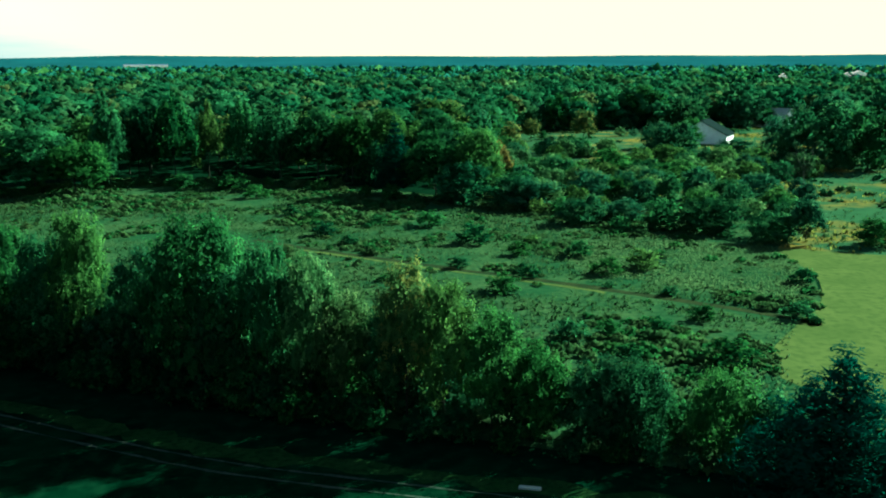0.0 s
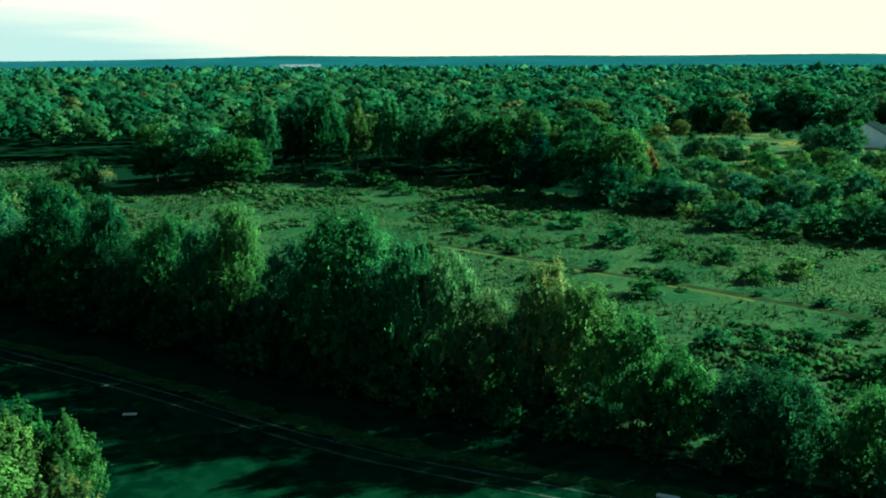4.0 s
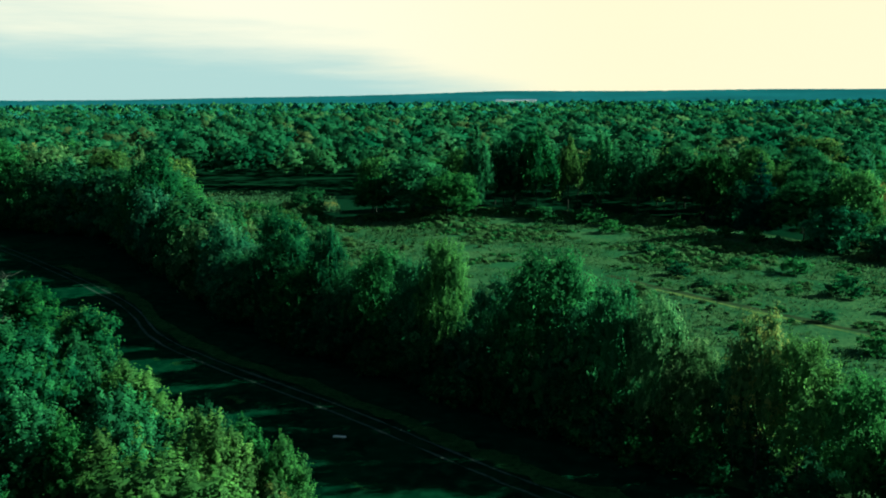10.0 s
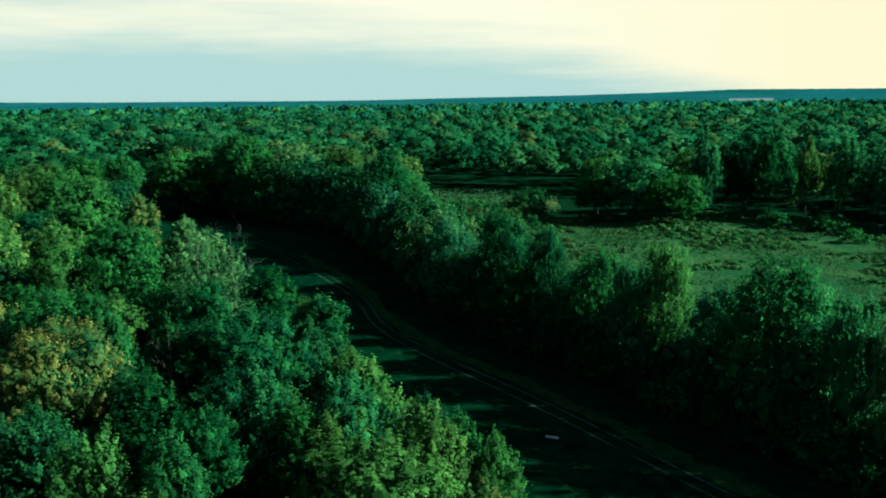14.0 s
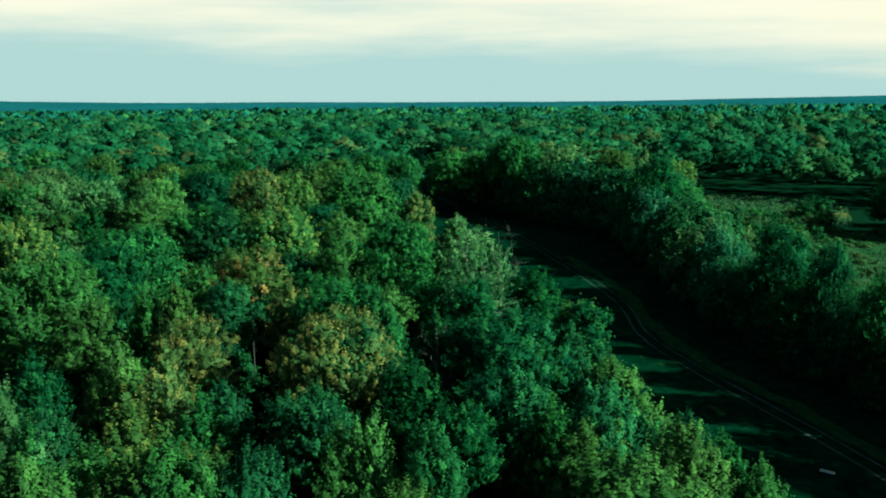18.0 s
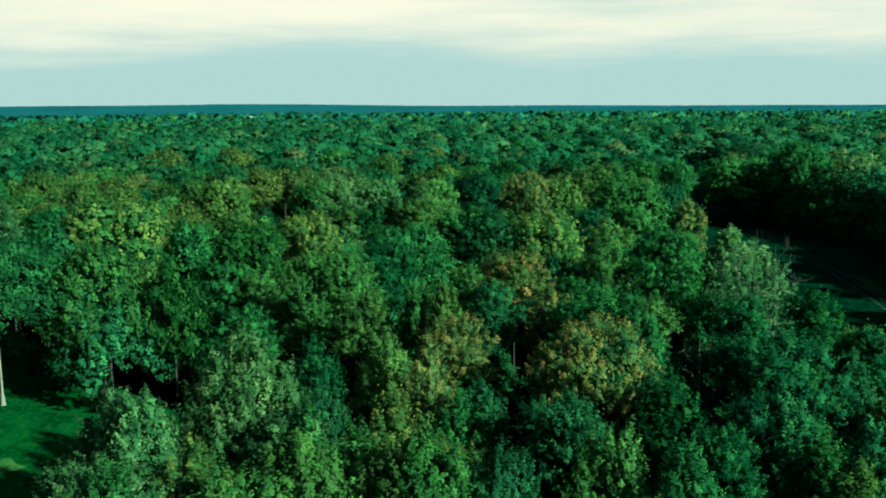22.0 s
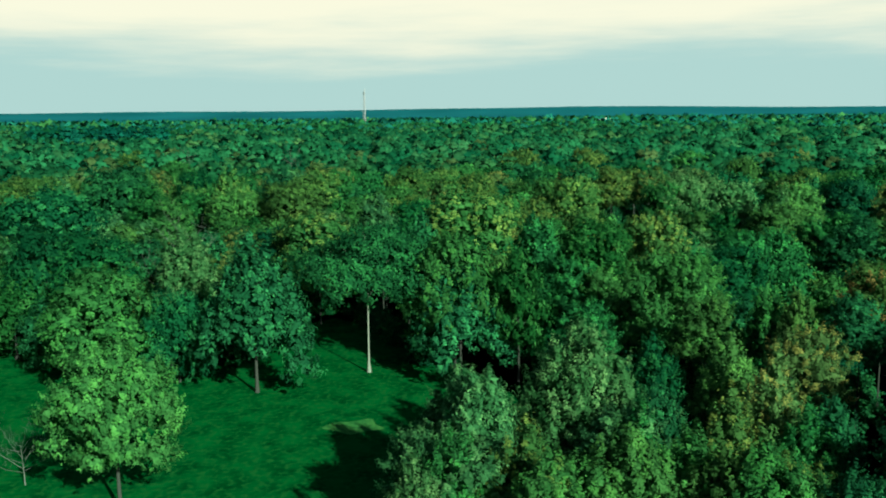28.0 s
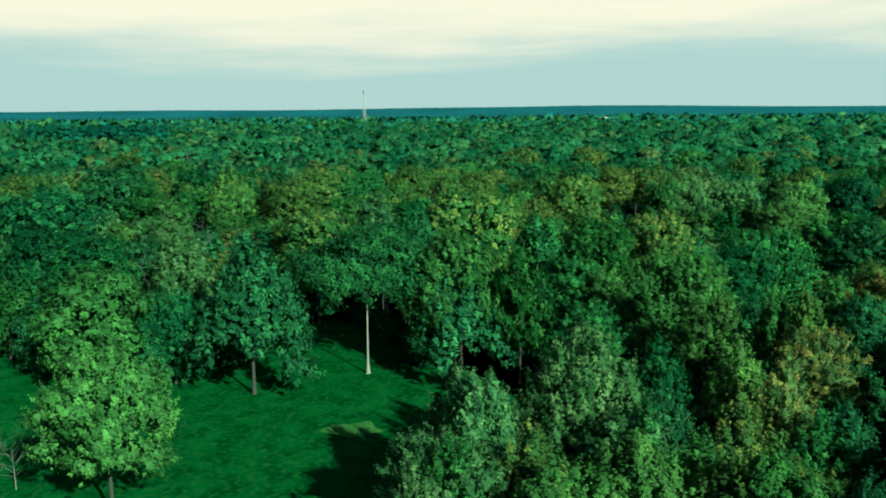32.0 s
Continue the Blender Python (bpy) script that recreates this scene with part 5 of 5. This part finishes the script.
def tufts(name, poly, n, seed, low, high, mat, label, limit=-9.0, scale=0.05, per=3):
    """Standing weeds as small upright sprays of leaves."""
    x, y, r = spread(poly, n, seed)
    level = patchy(x, y, scale, seed * 1.3)
    ok = (level + r.uniform(-0.12, 0.12, len(x)) > limit) & (near_line(DITCH, x, y + 0.6) > 1.7)
    if limit > -1:
        ok &= ~inside(SMOOTH, x, y) | (r.random(len(x)) < 0.15)
    x, y, level = x[ok], y[ok], level[ok]
    h = low + (high - low) * np.clip(level + 0.4, 0, 1) * r.uniform(0.5, 1.2, len(x))
    x, y, h = (np.repeat(q, per) for q in (x, y, h))
    n = len(x)
    foot = np.stack([x + r.normal(0, 0.3, n), y + r.normal(0, 0.3, n), 0 * x], 1)
    w, turn = r.uniform(0, 6.28, n), r.uniform(0, 6.28, n)
    h = h * r.uniform(0.6, 1.3, n)
    lean = np.stack([0.35 * np.cos(w), 0.35 * np.sin(w), 1 + 0 * w], 1) * h[:, None]
    side = np.stack([np.cos(turn), np.sin(turn), 0 * turn], 1) * (0.42 * h)[:, None]
    v = np.stack([foot - 0.5 * side, foot + 0.5 * side, foot + lean * 0.75 + side, foot + lean - 0.6 * side], 1).reshape(-1, 3)
    f = np.arange(4 * n).reshape(-1, 4)
    nor = np.stack([0.25 * np.cos(w), 0.25 * np.sin(w), 1 + 0 * w], 1)
    nor = np.repeat(nor / np.linalg.norm(nor, axis=1, keepdims=True), 4, 0)
    return tagged(new(name, mesh_of(name, v, f, LEAF[mat], nor)), label, "weeds", "", "stuff")


tufts("meadow_weeds", MEADOW, 26000, 41, 0.14, 0.42, "weed", "tall green weeds of the rough meadow", -0.05, 0.08)
tufts("dry_grass", MEADOW, 20000, 42, 0.14, 0.4, "straw", "dry pale grass among the meadow weeds", 0.0)
tufts("goldenrod", SCRUB, 14000, 43, 0.3, 0.6, "rod", "yellow goldenrod in bloom", 0.14, 0.03)
tufts("field_weeds", SCRUB, 12000, 44, 0.25, 0.6, "weed", "tall green weeds of the overgrown field", -0.2, 0.03)
tufts("low_grass", SMOOTH, 6000, 46, 0.12, 0.3, "straw", "low dry grass of the smooth meadow patch", -9.0, 0.08)
tufts("clearing_weeds", STRIP, 2600, 45, 0.3, 0.7, "straw", "dry pale weeds of the clearing")


# single trees with a character of their own
def lone_tree(x, y, height, radius):
    """Slender pale trunk, flared at the foot, under a wide flat-bottomed crown."""
    root = new("broadleaf_tree")
    root.matrix_basis = Matrix.Translation((x, y, 0))
    part_of("trunk", wood_mesh("lone_trunk", 71, height * 0.85, 0.125, radius * 0.8, 9, 0.5, M_PALE, 1, 2.6), root, "pale flared bare trunk")
    made = [(0, 0, height * 0.72, radius * 0.55, radius * 0.55, height * 0.2)]
    for i in range(16):
        w, q = i * 2.4, math.sqrt((i + 0.5) / 16) * radius * 0.78
        made.append((q * math.cos(w), q * math.sin(w), height * (0.83 - 0.26 * (q / radius) ** 2) - 1.2 * (i % 3), radius * 0.36, radius * 0.36, 1.9))
    dressed(part_of("crown", crown_mesh("lone_crown", 72, made, 300, 15000, 0.32, 0.75, 0.5), root), "green")
    return tagged(root, "tall green tree with a bare pale trunk on the lawn", "tree")


lone_tree(-99.6, -18.2, 18.6, 8.4)
r = np.random.default_rng(51)
for a, c in smooth([(-104, -12), (-116, -18), (-128, -27), (-120, -36), (-104, -34), (-99, -42), (-101, -54), (-105, -66), (-112, -80)], False, 5):
    bush(a + r.uniform(-2, 1), c + r.uniform(-1.5, 1.5), r.uniform(1.2, 2.4), ("deep", "green")[r.integers(2)], "under the trees by the lawn", r.uniform(0.8, 1.3), "undergrowth by the lawn")


def bare_tree(x, y, height, radius, leaves, colour, where, seed):
    """A thin-leaved or dead tree: grey limbs and twigs, few leaves."""
    root = new("bare_tree")
    root.matrix_basis = Matrix.Translation((x, y, 0))
    part_of("trunk", wood_mesh("bare_limbs", seed, height, 0.035 + 0.006 * height, radius * 1.3, 14, 0.25, M_DEAD, 6, 1.4), root, "pale grey bare limbs")
    if leaves:
        part_of("crown", crown_mesh("thin_crown", seed + 1, lobes_plume(seed, height * 0.98, radius, 0.3, 9), 60, leaves, 0.36, 0.5, 0.8, LEAF[colour], fill=0.0, lift=1.0), root)
    return tagged(root, "half-bare tree with pale grey branches " + where, "tree")


bare_tree(-112.2, -45.5, 17.0, 5.1, 1500, "yellow", "in the forest", 200)
bare_tree(-81.5, 64.0, 15.5, 3.7, 2200, "grey", "at the forest edge", 203)
bare_tree(-88.2, 63.9, 15.5, 3.2, 2200, "grey", "at the forest edge", 206)
bare_tree(-54.1, 36.4, 14.0, 2.3, 0, "grey", "in the forest", 209)
bare_tree(-52.5, 36.7, 12.0, 2.2, 0, "grey", "in the forest", 212)
bare_tree(-272.2, -106.4, 19.0, 5.6, 0, "grey", "in the forest", 215)
bare_tree(-291.8, -78.6, 19.5, 4.9, 0, "grey", "in the forest", 218)
bare_tree(78.8, 199.5, 9.6, 5.5, 0, "grey", "in the overgrown field", 263)
bare_tree(-65.6, -41.1, 3.9, 4.0, 0, "grey", "on the lawn", 266)


def slab(name, x, y, sx, sy, sz, turn, mat, label, category):
    """A low rounded block, set in the grass."""
    bm = bmesh.new()
    bmesh.ops.create_cube(bm, size=1.0)
    for q in bm.verts:
        q.co = Vector((q.co.x * sx, q.co.y * sy, (q.co.z + 0.5) * sz))
    bmesh.ops.bevel(bm, geom=bm.edges[:], offset=sz * 0.3, segments=2, affect="EDGES")
    r = random.Random(int(x * 10))
    for q in bm.verts:
        q.co += Vector((r.uniform(-1, 1), r.uniform(-1, 1), r.uniform(-0.3, 0.3))) * 0.12 * sz
    me = bpy.data.meshes.new(name)
    bm.to_mesh(me)
    bm.free()
    me.materials.append(mat)
    ob = new(name, me)
    ob.matrix_basis = pose(x, y, 0.01, 0, 0, turn)
    return tagged(ob, label, category)


slab("concrete_slab", -39.1, 65.1, 1.2, 0.4, 0.12, 15, M_STONE, "pale low concrete slab lying in the lawn", "slab")
slab("concrete_slab", 5.2, 57.6, 1.6, 0.5, 0.14, -10, M_STONE, "pale low concrete slab beside the wheel track", "slab")


def gable_house(name, x, y, wide, deep, eave, ridge, turn, label, wall_mat, roof_mat, base=0.0):
    """A gabled house: walls with thickness, overhanging roof slabs, gable trim."""
    root = new(name)
    root.matrix_basis = pose(x, y, base, 0, 0, turn)
    bm = bmesh.new()
    w, d = wide / 2, deep / 2
    front = [bm.verts.new(q) for q in ((-w, -d, 0), (w, -d, 0), (w, -d, eave), (0, -d, ridge), (-w, -d, eave))]
    back = [bm.verts.new((q.co.x, d, q.co.z)) for q in front]
    bm.faces.new(front)
    bm.faces.new(back[::-1])
    for i in range(5):
        bm.faces.new((front[i], back[i], back[(i + 1) % 5], front[(i + 1) % 5]))
    bmesh.ops.recalc_face_normals(bm, faces=bm.faces)
    me = bpy.data.meshes.new("wall")
    bm.to_mesh(me)
    bm.free()
    me.materials.append(wall_mat)
    part_of("wall", me, root, "pale siding")
    run, over = math.hypot(w, ridge - eave), 0.5
    for s in (-1, 1):
        bm = bmesh.new()
        bmesh.ops.create_cube(bm, size=1.0)
        slope = math.atan2(ridge - eave, w)
        m = Matrix.Translation((s * (w + over) / 2, 0, (ridge + eave) / 2 - 0.15)) @ Matrix.Rotation(s * slope, 4, "Y") @ Matrix.Diagonal((run + over * 1.2, deep + 2 * over, 0.25, 1))
        bmesh.ops.transform(bm, matrix=Matrix.Translation((0, 0, 0.3)) @ m, verts=bm.verts)
        me = bpy.data.meshes.new("roof")
        bm.to_mesh(me)
        bm.free()
        me.materials.append(roof_mat)
        part_of("roof", me, root, "grey roof slope")
    return tagged(root, label, "house")


gable_house("house", 93.5, 334, 19, 13, 3.3, 8.2, -28, "white gabled house with a grey roof among trees", M_SIDING, M_ROOF)
gable_house("house", 150, 420, 13, 16, 3.6, 8.2, 40, "low house with a pale roof behind trees", M_SIDING, M_STONE)


def far_hall(turn, dist, wide, high, label):
    a = radians(turn)
    x, y = -math.sin(a) * dist, math.cos(a) * dist
    gable_house("long_building", x, y, 34, wide, high * 0.9, high, turn + 90, label, M_WHITE, M_WHITE, float(hill(np.array(x), np.array(y))))


for a, c, w in ((490, 1097, 16), (402, 927, 7), (308, 847, 6)):
    gable_house("house", a, c, w, w * 0.9, 16.5, 19.5, math.degrees(math.atan2(-a, c)) + 8, "small white building among distant treetops", M_WHITE, M_WHITE)
for turn, dist, w in ((87.8, 1640, 15), (85.1, 1700, 22), (41.0, 1700, 12)):
    a, c = -math.sin(radians(turn)) * dist, math.cos(radians(turn)) * dist
    gable_house("house", a, c, w, w * 0.8, 17.0, 20.5, turn + 12, "small white building among distant treetops", M_WHITE, M_WHITE)
far_hall(19.0, 3030, 135, 27.5, "long low white building far off in the woods")


def mast(turn, dist, height):
    """A lattice mast: three legs, rings and braces, aerials at the top."""
    a = radians(turn)
    x, y = -math.sin(a) * dist, math.cos(a) * dist
    root = new("radio_mast")
    root.matrix_basis = pose(x, y, float(hill(np.array(x), np.array(y))), 0, 0, 20)
    legs = []
    for k in range(3):
        w = k * 2.094
        legs.append([(r * math.cos(w), r * math.sin(w), z) for r, z in ((3.6, 0), (2.8, height * 0.45), (2.2, height * 0.8), (1.8, height))])
    for leg in legs:
        part_of("leg", tubes("leg", [(leg, [0.42, 0.4, 0.38, 0.36])], M_STEEL), root)
    braces = []
    for i in range(14):
        z0, z1 = height * i / 14, height * (i + 1) / 14
        for k in range(3):
            def at(leg, z):
                return [float(np.interp(z, [q[2] for q in leg], [q[j] for q in leg])) for j in range(2)] + [z]
            braces.append(([at(legs[k], z0), at(legs[(k + 1) % 3], z1)], [0.22, 0.22]))
            braces.append(([at(legs[k], z1), at(legs[(k + 1) % 3], z1)], [0.22, 0.22]))
    part_of("bracing", tubes("bracing", braces, M_STEEL, 4), root)
    for k, (dx, dz, h) in enumerate(((2.4, -3, 6), (-2.2, -5, 5), (1.6, -16, 4), (-0.3, 2, 7))):
        part_of("aerial", tubes("aerial", [([(dx, 0.3 * k, height + dz - h / 2), (dx, 0.3 * k, height + dz + h / 2)], [0.8, 0.8])], M_STEEL, 8), root, "panel aerial")
        if abs(dx) > 1:
            part_of("bracket", tubes("bracket", [([(0, 0, height + dz), (dx, 0.3 * k, height + dz)], [0.25, 0.25])], M_STEEL, 5), root)
    return tagged(root, "slim grey lattice radio mast rising above the woods", "mast")


mast(100.4, 1850, 78)
